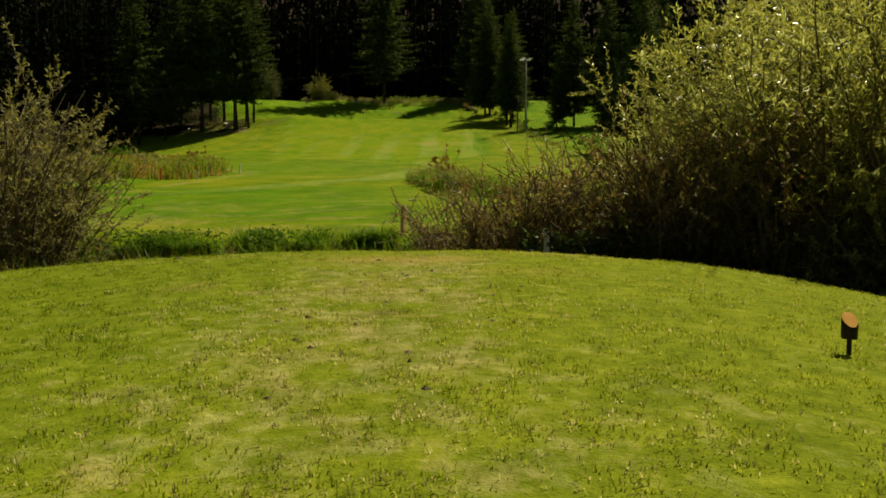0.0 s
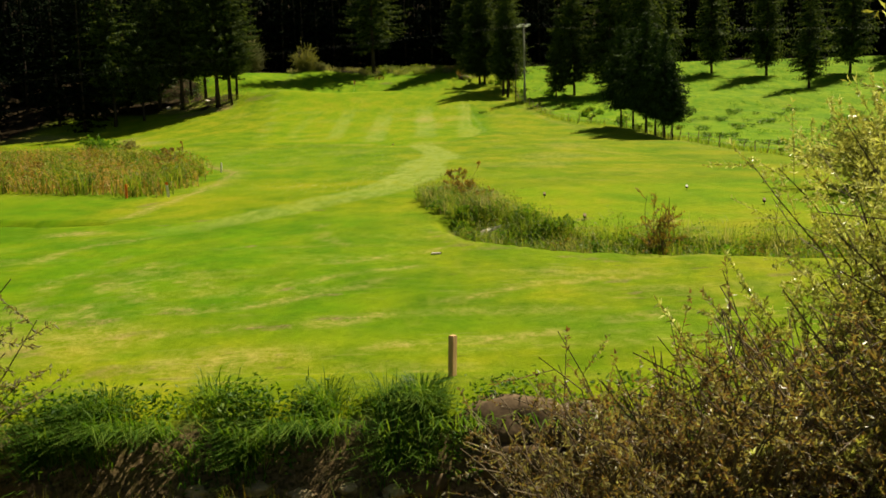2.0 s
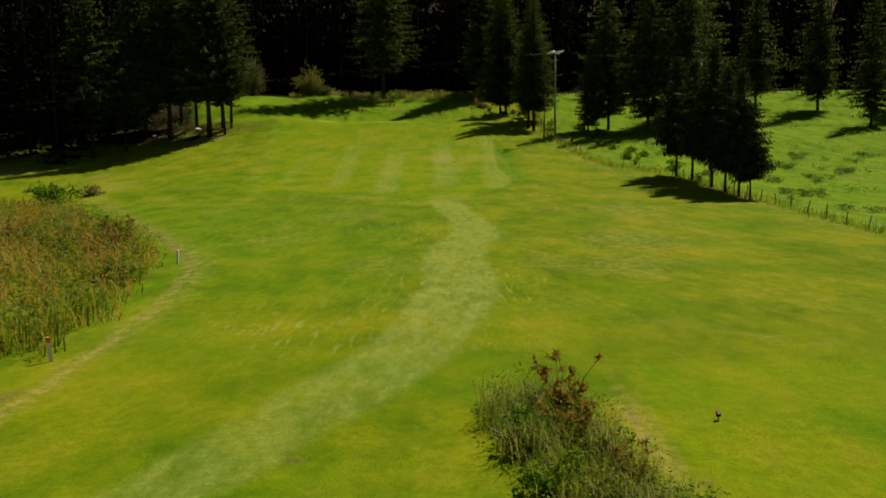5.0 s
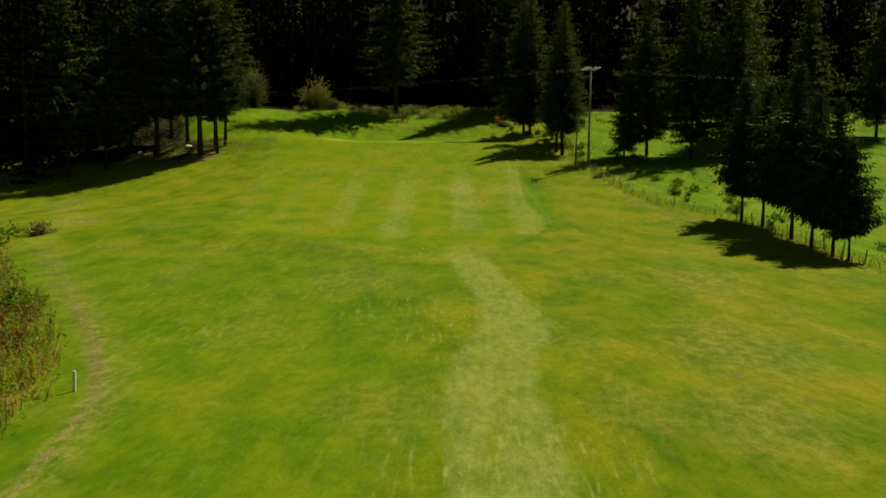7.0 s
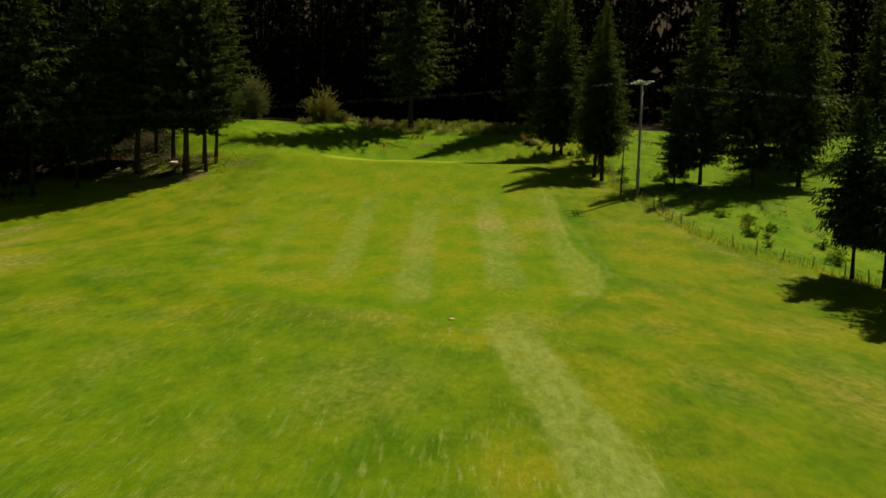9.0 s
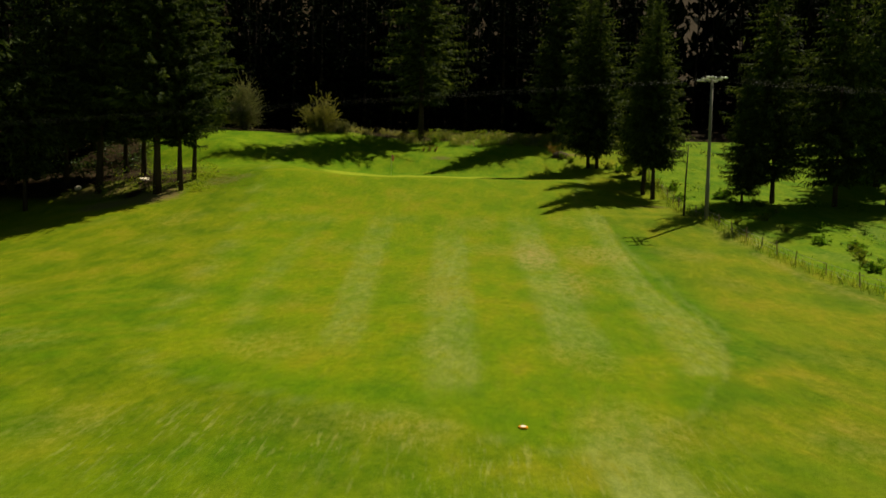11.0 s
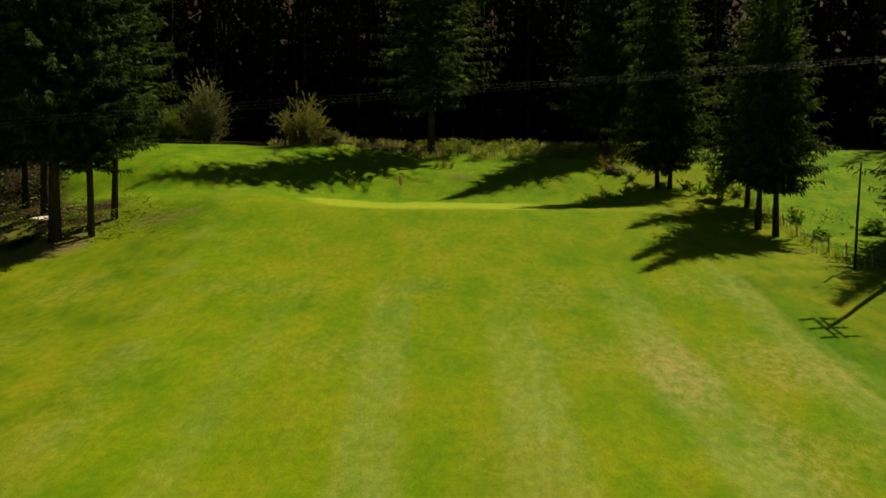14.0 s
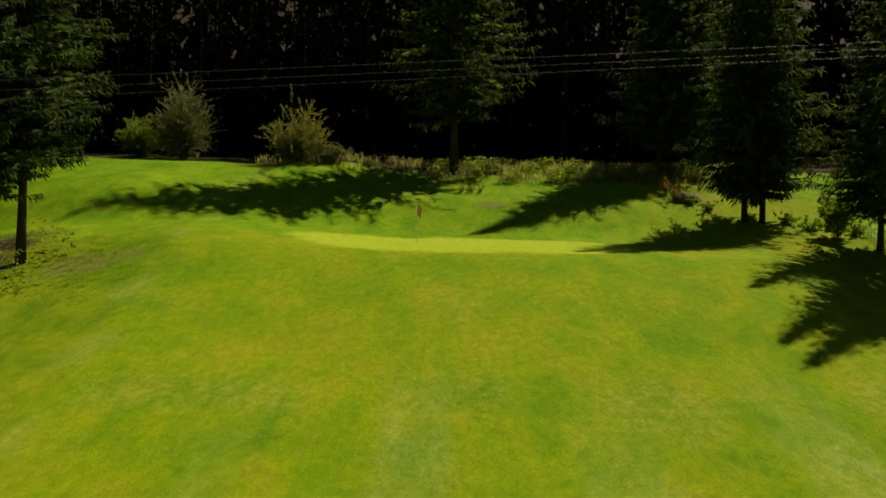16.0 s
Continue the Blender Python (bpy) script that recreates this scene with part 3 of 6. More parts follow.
# the fairway proper is cut shorter than the rough round it
inside = np.minimum(Y - np.interp(X, [-18, -14.5, -10, -5, -3, 0, 2], [70, 67.5, 65.5, 63.5, 63, 66, 70]), np.minimum(X - np.interp(Y, [67, 75, 85, 97, 118], [-15.5, -17.5, -19, -21, -24]), np.interp(Y, [70, 73.5, 82, 96, 100, 110], [1.7, 2.7, 2.5, 1.6, 0.6, 2.5]) - X)) + 0.25 * swell(X, Y, 3, 71)
smooth_cut = np.maximum(ease(-0.4, 0.4, inside), ease(7, 6, Y))
smooth_cut = np.maximum(smooth_cut, ease(1.3, 1.9, X) * ease(11, 9.5, X) * ease(20, 20.6, Y) * ease(29.5, 28.5, Y))
rough = 1 - smooth_cut
pale = np.maximum(pale, 0.4 * ease(0.3, 0.05, np.abs(inside + 0.15)))
lush = np.zeros_like(X)
straw = np.zeros_like(X)
d, _ = off_line(jx, jy, REED_EDGE)
straw = np.maximum(straw, 0.85 * band(d, 0.15, 0.14) * ease(23.0, 25.0, Y))
d, _ = off_line(jx, jy, FENCE_EDGE)
straw = np.maximum(straw, 0.34 * band(d, 0.3, 0.28))
for cx, cy, rx, ry, s in ((-31.5, 79.0, 1.6, 4.5, 0.6), (-34.5, 85.0, 2.0, 3.0, 0.6), (-27.0, 72.0, 2.0, 3.0, 0.5), (-2.9, 86.5, 1.3, 3.2, 0.75), (0.4, 87, 2.2, 2.6, 0.45), (-1.5, 81, 0.9, 4.0, 0.4), (0.2, 3.05, 0.8, 0.35, 0.6), (1.6, 3.4, 0.7, 0.4, 0.5), (-9.3, 21.3, 0.9, 0.4, 0.8), (1.1, 4.7, 2.6, 0.5, 0.35), (-5.6, 12.6, 1.6, 1.2, 0.35), (-2.9, 11.6, 1.3, 0.5, 0.45), (1.2, 25.3, 0.3, 2.6, 0.7), (4.8, 20.9, 0.5, 0.35, 0.9), (-47, 90, 6, 3, 0.95), (9.6, 92, 2.2, 3.0, 0.35), (5.5, 46, 2.6, 4, 0.32), (7.5, 56, 2.4, 5, 0.28), (4.0, 40, 1.8, 3, 0.3), (-7, 56, 2.5, 4, 0.22)):
    straw = np.maximum(straw, s * ease(1.2, 0.3, np.hypot((jx - cx) / rx, (jy - cy) / ry)))
straw = np.maximum(straw, 0.27 * ease(0.1, 0.7, swell(X * 0.4, Y * 3.0, 2.2, 31)) * ease(10, 11.5, Y) * ease(24, 16, Y))
MOW_LINES = [
    [(-8.6, 17.5), (-8.6, 18.8), (-8.2, 19.5), (-7.2, 20.6)],
    [(-5.5, 17.3), (-5.95, 16.1), (-5.5, 14.9), (-4.9, 14.1), (-4.1, 13.85), (-3.0, 14.2), (-2.0, 14.9), (-1.4, 15.5)],
    [(-6.0, 17.4), (-6.3, 15.8), (-5.8, 13.9), (-5.2, 12.8), (-4.5, 12.1)],
    [(-6.9, 18.2), (-7.3, 16.0), (-6.8, 13.6), (-6.0, 12.0)],
    [(-4.4, 12.4), (-4.0, 12.7), (-3.2, 12.8), (-1.9, 12.85), (-0.6, 13.9), (1.0, 14.9), (3.2, 15.4)],
    [(-1.5, 11.7), (-0.6, 11.9), (0.6, 12.2), (2.0, 12.8), (4.0, 13.4)],
    [(-3.5, 21.7), (-3.2, 19.9), (-2.7, 18.8)],
    [(-3.4, 16.9), (-2.3, 17.0), (-1.7, 17.4), (-0.6, 18.2)],
    [(-5.0, 15.9), (-4.4, 15.2), (-3.4, 15.1), (-2.3, 15.8), (-1.0, 16.6)],
]
for line in MOW_LINES:
    d, _ = off_line(jx, jy, line)
    straw = np.maximum(straw, 0.60 * band(d, 0.13, 0.14) * ease(-0.6, 0.3, swell(X, Y, 1.1, 35)))
    lush = np.maximum(lush, 0.5 * band(np.abs(d - 0.32), 0.10, 0.12))
for line in DRAG_LINES:
    d, _ = off_line(jx, jy, line)
    straw = np.maximum(straw, 0.38 * band(d, 0.1, 0.12) * ease(-0.5, 0.3, swell(X, Y, 0.9, 34)))
straw = np.maximum(straw, 0.16 * ease(0.2, 0.6, swell(X, Y, 6, 33)) * ease(30, 40, Y) * ease(105, 95, Y))
lush = np.maximum(lush, 0.55 * ease(-0.05, 0.5, swell(X, Y, 7, 41)) * ease(9, 12, Y) * (1 - 0.7 * ease(76, 90, Y)))
lush = np.maximum(lush, 0.95 * ease(0.5, -2.5, X + 1.2 * swell(X, Y, 3, 42)) * ease(11.5, 14, Y) * ease(26, 21, Y))
lush = np.maximum(lush, 0.45 * ease(0.1, -0.9, X + 0.4 * swell(X, Y, 1.2, 43)) * ease(6, 5, Y))
lush = np.maximum(lush, 0.7 * ease(-2.0, -5.0, X + 1.5 * swell(X, Y, 4, 45)) * ease(32, 38, Y) * ease(65, 58, Y))
lush = np.maximum(lush, 0.9 * ease(1.2, 0.5, np.hypot((jx + 20.5) / 5.0, (jy - 73.5) / 7.5)) * (0.35 + 0.65 * ease(-0.3, 0.3, swell(X, Y, 1.6, 44))))
lush = np.maximum(lush, 0.35 * ease(112, 119, Y) * ease(2, -8, X))
lush = np.maximum(lush, 0.85 * ease(1.5, 0.2, np.hypot((jx + 24.2 + 0.35 * (jy - 103.2) + 0.7 * swell(X, Y, 2.2, 46)) / 2.6, (jy - 103.2) / 3.2)))
lush = np.maximum(lush, 1.0 * ease(-0.02, -0.12, rim) * ease(-2.6, -0.5, rim) * ease(69, 70, Y) * ease(96, 92, Y))
pale = np.maximum(pale, 0.06 * ease(17, 19, X) * ease(36, 46, Y) * ease(112, 106, Y))
lush = np.maximum(lush, 0.9 * ease(-10.4, -11.2, X) * ease(32, 28, Y) * ease(12, 20, Y))
soil = 0.9 * ease(6.5, 7.4, Y + 0.25 * swell(X, Y, 1.5, 55)) * ease(10.05, 9.75, Y + 0.2 * swell(X, Y, 1.1, 56))
d, _ = off_line(jx, jy, DITCH)
soil = np.maximum(soil, 0.7 * ease(0.9, 0.4, d))
tee_edge = ease(4.3, 5.3, Y + 0.5 * swell(X, Y, 1.6, 57) + 0.12 * X) * ease(7, 6.4, Y)
straw = np.maximum(straw, 0.25 * tee_edge)
straw = np.maximum(straw, 0.46 * ease(1.6, 3.0, Y) * ease(7, 6, Y))
d, _ = off_line(jx, jy, REED_EDGE)
worn_line = ease(27, 36, Y) * (0.6 + 0.4 * ease(-0.3, 0.3, swell(X, Y, 1.0, 67)))
soil = np.maximum(soil, 0.66 * band(d, 0.09 + 0.13 * ease(38, 44, Y), 0.15) * worn_line * ease(70, 60, Y))
beside = np.where(X + Y * 0.55 > np.interp(Y, [23, 36.4, 43.3, 48.6, 53.5, 59.6, 69], [-9.4, -10.1, -11.9, -15.0, -18.3, -22.2, -27.6]) + Y * 0.55, 1.0, 0.0)
soil = np.maximum(soil, 0.42 * beside * band(np.abs(d - 1.0 - 0.3 * swell(X, Y, 5, 72)), 0.12, 0.16) * worn_line * ease(41, 46, Y) * ease(68, 58, Y))
soil = np.maximum(soil, 0.34 * beside * band(np.abs(d - 1.75 - 0.4 * swell(X, Y, 5, 73)), 0.12, 0.16) * worn_line * ease(46, 50, Y) * ease(64, 56, Y))
straw = np.maximum(straw, 0.5 * beside * band(d, 0.6, 0.5) * worn_line * ease(70, 60, Y))
soil = np.maximum(soil, 0.44 * tee_edge * ease(-0.4, 0.4, swell(X, Y * 2, 0.8, 58)))
TEE_RIM = [(1.2, 28.5), (1.25, 25.5), (1.7, 23.0), (2.4, 21.4), (4.2, 20.3), (6.0, 19.3), (9, 18.6)]
d, _ = off_line(jx, jy, TEE_RIM)
soil = np.maximum(soil, 0.52 * band(d, 0.10, 0.12) * ease(-0.5, 0.2, swell(X, Y, 0.8, 64)))
d, _ = off_line(jx, jy, [(-0.9, 20.6), (-0.5, 19.2), (0.1, 18.2), (1.2, 17.3), (2.6, 16.6)])
soil = np.maximum(soil, 0.5 * band(d, 0.16, 0.2) * ease(-0.4, 0.3, swell(X, Y, 0.7, 65)))
d, _ = off_line(jx, jy, LEFT_DITCH)
soil = np.maximum(soil, 0.6 * ease(0.42, 0.12, d))
for cx, cy, rx, ry, s in ((-28.6, 100.4, 2.0, 3.0, 0.8), (-31.5, 98.6, 2.4, 1.8, 0.75), (-34.0, 102.5, 3.4, 2.4, 0.75), (0.22, 1.75, 0.05, 0.18, 0.55), (0.28, 1.25, 0.05, 0.22, 0.6), (0.31, 0.85, 0.05, 0.15, 0.6), (1.3, 22.6, 0.35, 0.7, 0.4), (0.96, 45.3, 0.28, 0.14, 0.6), (1.57, 40.15, 0.3, 0.15, 0.6), (5.6, 41.6, 0.35, 0.16, 0.6), (4.6, 43.6, 0.3, 0.15, 0.55), (1.9, 39.5, 0.25, 0.14, 0.6), (-5.2, 47.5, 0.3, 0.15, 0.5), (-2.2, 14.6, 0.22, 0.1, 0.6), (2.4, 14.9, 0.25, 0.1, 0.6), (5.2, 13.6, 0.2, 0.08, 0.6), (-6.0, 15.4, 0.25, 0.1, 0.6), (2.6, 20.2, 0.7, 0.3, 0.45), (0.45, 18.0, 0.9, 0.25, 0.4), (-9.8, 27.0, 0.25, 0.9, 0.5), (-9.5, 122.5, 1.6, 0.7, 0.5), (-24.9, 103.4, 1.9, 1.5, 0.5), (-23.4, 104.2, 1.0, 0.8, 0.42), (-30.8, 98.9, 1.8, 1.5, 0.6), (3.0, 124.5, 1.6, 0.9, 0.6), (6.3, 102.2, 2.2, 0.7, 0.5), (-2.3, 6.6, 0.5, 0.25, 0.6)):
    soil = np.maximum(soil, s * ease(1.2, 0.4, np.hypot((jx - cx) / rx, (jy - cy) / ry)))
soil = np.maximum(soil, 0.42 * ease(0.05, 0.45, swell(X * 0.7, Y * 2.2, 1.3, 59)) * ease(-2.5, -4.5, X) * ease(10.3, 11, Y) * ease(16.5, 13.5, Y))
for k in range(26):
    r = np.random.RandomState(400 + k)
    cx, cy = r.uniform(-8, 8), r.choice([r.uniform(10.8, 20), r.uniform(20, 45)])
    if k < 6:
        cx, cy = r.uniform(-3.5, 3.5), r.uniform(4.8, 6.1)
    soil = np.maximum(soil, 0.6 * ease(1.3, 0.5, np.hypot((jx - cx) / r.uniform(0.15, 0.5), (jy - cy) / r.uniform(0.07, 0.18))))
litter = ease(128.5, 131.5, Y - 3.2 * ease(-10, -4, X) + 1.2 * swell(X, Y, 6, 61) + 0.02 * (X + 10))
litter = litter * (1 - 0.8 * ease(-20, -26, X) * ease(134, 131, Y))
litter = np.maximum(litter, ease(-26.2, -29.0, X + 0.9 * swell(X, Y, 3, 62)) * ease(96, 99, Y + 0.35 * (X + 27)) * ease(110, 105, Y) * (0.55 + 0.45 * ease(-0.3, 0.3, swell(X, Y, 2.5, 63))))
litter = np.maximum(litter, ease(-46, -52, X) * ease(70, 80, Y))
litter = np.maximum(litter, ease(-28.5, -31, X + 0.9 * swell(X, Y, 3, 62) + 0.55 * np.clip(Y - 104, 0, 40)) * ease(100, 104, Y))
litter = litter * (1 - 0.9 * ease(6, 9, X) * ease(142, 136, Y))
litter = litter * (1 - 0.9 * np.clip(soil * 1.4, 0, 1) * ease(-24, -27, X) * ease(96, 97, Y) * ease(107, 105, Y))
meadow_and_lit_slope = ease(0.2, 0.8, X - np.interp(Y, [33, 50, 60, 68, 75, 80, 86, 93, 100, 118], [16.8, 17.3, 17.0, 16.6, 15.1, 12.3, 10.3, 9.3, 8.3, 9.0])) * ease(24, 30, Y) * ease(140, 132, Y)
# slope behind the green: its fresher green, brightened for light through the blades
meadow_and_lit_slope = np.maximum(meadow_and_lit_slope, 0.95 * ease(111, 116, Y + np.interp(X, [-30, -24, -16], [9, 6, 1])) * ease(4, -4, X) * (0.7 + 0.3 * ease(-0.4, 0.4, swell(X, Y, 2.2, 68))))
tee = ease(6.6, 5.9, Y + 0.2 * swell(X, Y, 1.2, 66)) * ease(-12, -9, Y)
worn_tee = tee_wear(X, Y) * tee
scuffed = ease(10.2, 10.9, Y) * ease(26, 17, Y) * (0.35 + 0.65 * ease(-0.4, 0.4, swell(X, Y, 3.0, 69)))
far = ease(24, 36, Y)
scorch = np.zeros_like(X)
for cx, cy, rx, ry, k in ((0.25, 3.15, 0.75, 0.36, 0.85), (-1.1, 3.45, 0.9, 0.14, 0.4), (1.35, 3.75, 0.5, 0.3, 0.4), (0.9, 2.5, 0.5, 0.2, 0.3), (-0.9, 1.9, 0.12, 0.3, 0.5), (0.3, 1.9, 0.12, 0.35, 0.5)):
    scorch = np.maximum(scorch, k * ease(1.25, 0.3, np.hypot((X + 0.3 * swell(X, Y, 0.9, 26) - cx) / rx, (Y + 0.12 * swell(X, Y, 0.7, 27) - cy) / ry)))
combed = rough * ease(27, 33, Y) * ease(68, 60, Y) * ease(2.5, -1.0, X)
drift = ease(0.3, 2.0, X) * ease(28, 33, Y) * ease(80, 66, Y) * ease(17.5, 16, X) * rough
for name, values in (("drift", drift), ("meadow_and_lit_slope", meadow_and_lit_slope), ("combed", combed), ("tee", tee), ("scorch", scorch), ("far", far), ("scuffed", scuffed), ("worn", worn_tee), ("pale", pale), ("rough", rough), ("putting", putting), ("straw", straw), ("lush", lush), ("soil", soil), ("litter", litter)):
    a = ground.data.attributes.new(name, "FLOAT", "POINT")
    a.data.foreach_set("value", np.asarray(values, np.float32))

# stream in its bed, below the tee
sx = np.linspace(-40, 40, 41)
sv = [(x, y0 + 0.25 * math.sin(x * 0.7), 2.5) for x in sx for y0 in (7.9, 9.9)]
stream = new("stream", mesh_of("stream", sv, [[2 * k, 2 * k + 2, 2 * k + 3, 2 * k + 1] for k in range(40)], WATER))
tagged(stream, "narrow dark shallow stream in an earth bed", "water", kind="structure")


# ---------------------------------------------------------------- conifers
def spruce_meshes(seed, tall, bare, reach, whorl=0.5, mat=NEEDLE, droop=0.35, per=7, twigs=9, wide=0.30, spray=0.30, longest=9.0, girth=1.0, ragged=0.10, core=13):
    """Trunk and crown of one spruce: whorls of sagging boughs with upturned tips, hung with needle sprays."""
    rng = np.random.RandomState(seed)
    zs = np.linspace(0, tall, 9)
    sway = 0.010 * tall * np.sin(np.linspace(0, 3, 9) + seed)
    r0 = (0.0062 * tall + 0.03) * girth
    tv, tf = tube(np.stack([sway * 0.6, sway * 0.4, zs - 0.15], 1), r0 * (1 - zs / tall) ** 0.9 + 0.012, 8)
    flare = [(v[0] * 1.25, v[1] * 1.25, v[2]) if i < 8 else v for i, v in enumerate(tv)]
    trunk = mesh_of("trunk", flare, tf, BARK, True)
    at, ways, size = [], [], []
    core_at, core_ways, core_size = [], [], []
    up = np.array([0, 0, 1.0])
    z = bare
    lop = rng.uniform(0, 6.28)
    while z < tall - 0.15:
        share = (z - bare) / (tall - bare)
        shape = (1 - share) ** 0.8 * (0.5 + 0.5 * min(1, share / 0.14))
        n = max(3, int(per * (0.55 + 0.45 * (1 - share))))
        start = rng.uniform(0, 6.28)
        tier = rng.uniform(0.80, 1.15)
        for k in range(n):
            if rng.rand() < ragged:
                continue
            a = start + 2 * math.pi * k / n + rng.normal(0, 0.25)
            L = max(0.22, reach * shape * tier * rng.uniform(0.62, 1.2) * (1 + 0.12 * math.cos(a - lop)))
            h = z + rng.uniform(-0.5, 0.5) * whorl
            out = np.array([math.cos(a), math.sin(a), 0])
            side = np.array([-math.sin(a), math.cos(a), 0])
            sag = (0.75 * (1 - share) - 0.15) * droop * 1.6 * rng.uniform(0.7, 1.3)
            # close inner growth along the bough, which lets little light through
            for u in np.linspace(0.03, 0.60, core):
                core_at.append(up * (h + L * (-sag * u + 0.62 * sag * u ** 2.6 + 0.10 * u)) + out * L * u + side * L * rng.uniform(-0.10, 0.10))
                core_ways.append(out + up * rng.uniform(-0.5, 0.2) + side * rng.uniform(-0.8, 0.8))
                core_size.append(min(0.20 * L, 0.75) * rng.uniform(0.7, 1.3))
            m = max(3, int(twigs * min(1, L / reach + 0.25) * (0.4 if share > 0.55 else 1.0)))
            for u in np.linspace(0.12, 1.0, m):
                p = up * (h + L * (-sag * u + 0.62 * sag * u ** 2.6 + 0.10 * u)) + out * L * u
                hang = min(spray * (1.15 - u) * L + 0.12, longest)
                for s in (-1, 1):
                    at.append(p)
                    ways.append(side * s * rng.uniform(0.7, 1.0) + out * rng.uniform(0.35, 0.9) - up * rng.uniform(0.0, 0.55))
                    size.append(hang * rng.uniform(0.7, 1.3))
                if spray < 0.25:
                    at.append(p - up * 0.05 * L * rng.rand())
                    ways.append(side * rng.uniform(-0.9, 0.9) + out * rng.uniform(0.1, 0.6) - up * rng.uniform(0.5, 1.3))
                    size.append(min(0.25 + 0.10 * L, longest) * rng.uniform(0.7, 1.3))
                at.append(p)
                ways.append(out * rng.uniform(0.2, 0.8) + side * rng.uniform(-0.4, 0.4) - up * rng.uniform(0.4, 1.2) * (1 - share * 0.8) + up * 0.5 * share)
                size.append(min(0.22 + 0.11 * L, longest) * rng.uniform(0.7, 1.4))
        z += whorl * rng.uniform(0.75, 1.25) * (1 - 0.35 * share)
    at, ways, size = np.array(at), np.array(ways), np.array(size)
    v, f = leaf_quads(rng, at, ways, size, 0.04 + wide * size, 0.3)
    core_size = np.array(core_size)
    cv, cf = leaf_quads(rng, np.array(core_at), np.array(core_ways), core_size, 0.5 * core_size, 0.2)
    return trunk, mesh_of("crown", np.concatenate([v, cv]), np.concatenate([f, cf + len(v)]), mat)


FINE = dict(per=9, twigs=21, wide=0.14, spray=0.16, longest=0.42)
SPRUCES = [
    spruce_meshes(1, 23, 2.2, 4.9, 0.42, **FINE),
    spruce_meshes(2, 20, 2.0, 4.0, 0.42, **FINE),
    spruce_meshes(3, 26, 3.0, 6.0, 0.46, **FINE),
    spruce_meshes(4, 18, 1.7, 3.8, 0.40, **FINE),
]
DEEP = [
    spruce_meshes(21, 24, 0.6, 4.2, 1.05, NEEDLE_SHADED, per=7, twigs=4, wide=0.6, core=2),
    spruce_meshes(22, 27, 0.8, 4.4, 1.1, NEEDLE_SHADED, per=7, twigs=4, wide=0.6, core=2),
    spruce_meshes(23, 21, 0.5, 4.0, 1.0, NEEDLE_SHADED, per=7, twigs=4, wide=0.6, core=2),
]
FAR = spruce_meshes(24, 25, 0.5, 5.2, 3.0, NEEDLE_SHADED, per=5, twigs=3, wide=2.8, core=1)
COARSE = dict(per=9, twigs=8, wide=0.24, spray=0.22, longest=0.8)
PLAIN = [spruce_meshes(9, 21, 1.9, 4.3, 0.5, **COARSE), spruce_meshes(10, 22, 3.4, 4.5, 0.5, **COARSE)]
CLOSE = dict(FINE, per=13, ragged=0.04, twigs=17)
TALL_BARE = [spruce_meshes(5, 23, 4.0, 3.7, 0.36, girth=1.3, **CLOSE), spruce_meshes(6, 21, 3.6, 3.3, 0.36, girth=1.3, **CLOSE)]
FINER = dict(per=9, twigs=28, wide=0.11, spray=0.13, longest=0.29)
STOUT = [spruce_meshes(5, 23, 4.2, 4.8, 0.42, girth=1.35, **FINER), spruce_meshes(6, 21, 4.2, 4.1, 0.40, girth=1.0, **FINER)]
BROAD = spruce_meshes(41, 29, 4.0, 6.6, 0.52, girth=1.3, ragged=0.16, **FINE)
YOUNG = [spruce_meshes(7, 10.0, 2.1, 2.8, 0.24, NEEDLE_DARK, 0.25, 11, 10, 0.15, 0.24), spruce_meshes(8, 8.8, 2.0, 2.6, 0.24, NEEDLE_DARK, 0.25, 11, 10, 0.15, 0.24)]


def conifer(meshes, x, y, turn, size, label, group, name="spruce_tree", sink=0.0):
    root = thing(name, (x, y, z_at(x, y) - sink), label, "tree", group, turn, size)
    part_mesh("trunk", meshes[0], root)
    part_mesh("crown", meshes[1], root)
    return root


# row of young spruces by the fence
for k, (x, y, s) in enumerate(((15.2, 74.5, 0.92), (15.9, 72.6, 1.0), (16.1, 68.6, 1.0), (16.3, 66.4, 0.95), (16.4, 64.2, 0.82), (16.7, 63.2, 0.68))):
    conifer(YOUNG[k % 2], x, y, 47 * k, s, "dark young spruce with bare lower trunk beside the fence", "young spruces by the fence")
# spruces at the edge of the fairway, either side
EDGE = [
    (4.2, 119.6, 1, 0.9), (5.0, 119.0, 3, 0.95), (8.2, 112.4, 0, 0.7), (2.3, 131.3, 0, 0.87),
    (4.2, 133.0, 2, 0.85), (15.6, 104.4, 0, 0.82), (13.4, 103.8, 3, 0.55), (20.2, 104.0, 1, 1.0), (24.8, 105.5, 3, 1.1),
    (45.5, 118.0, 1, 0.95), (46.2, 106.0, 3, 0.8), (38.8, 121.8, 0, 0.9), (31.0, 119, 1, 1.0), (57, 117, 0, 1.0), (27, 112, 3, 1.0),
]
for k, (x, y, m, s) in enumerate(EDGE):
    conifer(PLAIN[0] if x > 24 else SPRUCES[m], x, y, 61 * k, s, "tall dark spruce standing at the grass edge", "spruces along the fairway")
conifer(BROAD, -12.1, 130.1, 20, 1.0, "broad tall spruce with a stout bare trunk behind the green", "spruces along the fairway")
for k, (x, y, m, s) in enumerate(((7.0, 107.3, 0, 0.66), (7.4, 106.1, 1, 0.74))):
    conifer(TALL_BARE[m], x, y, 70 * k, s, "tall dark spruce with bare foot beside the fence", "spruces along the fairway")
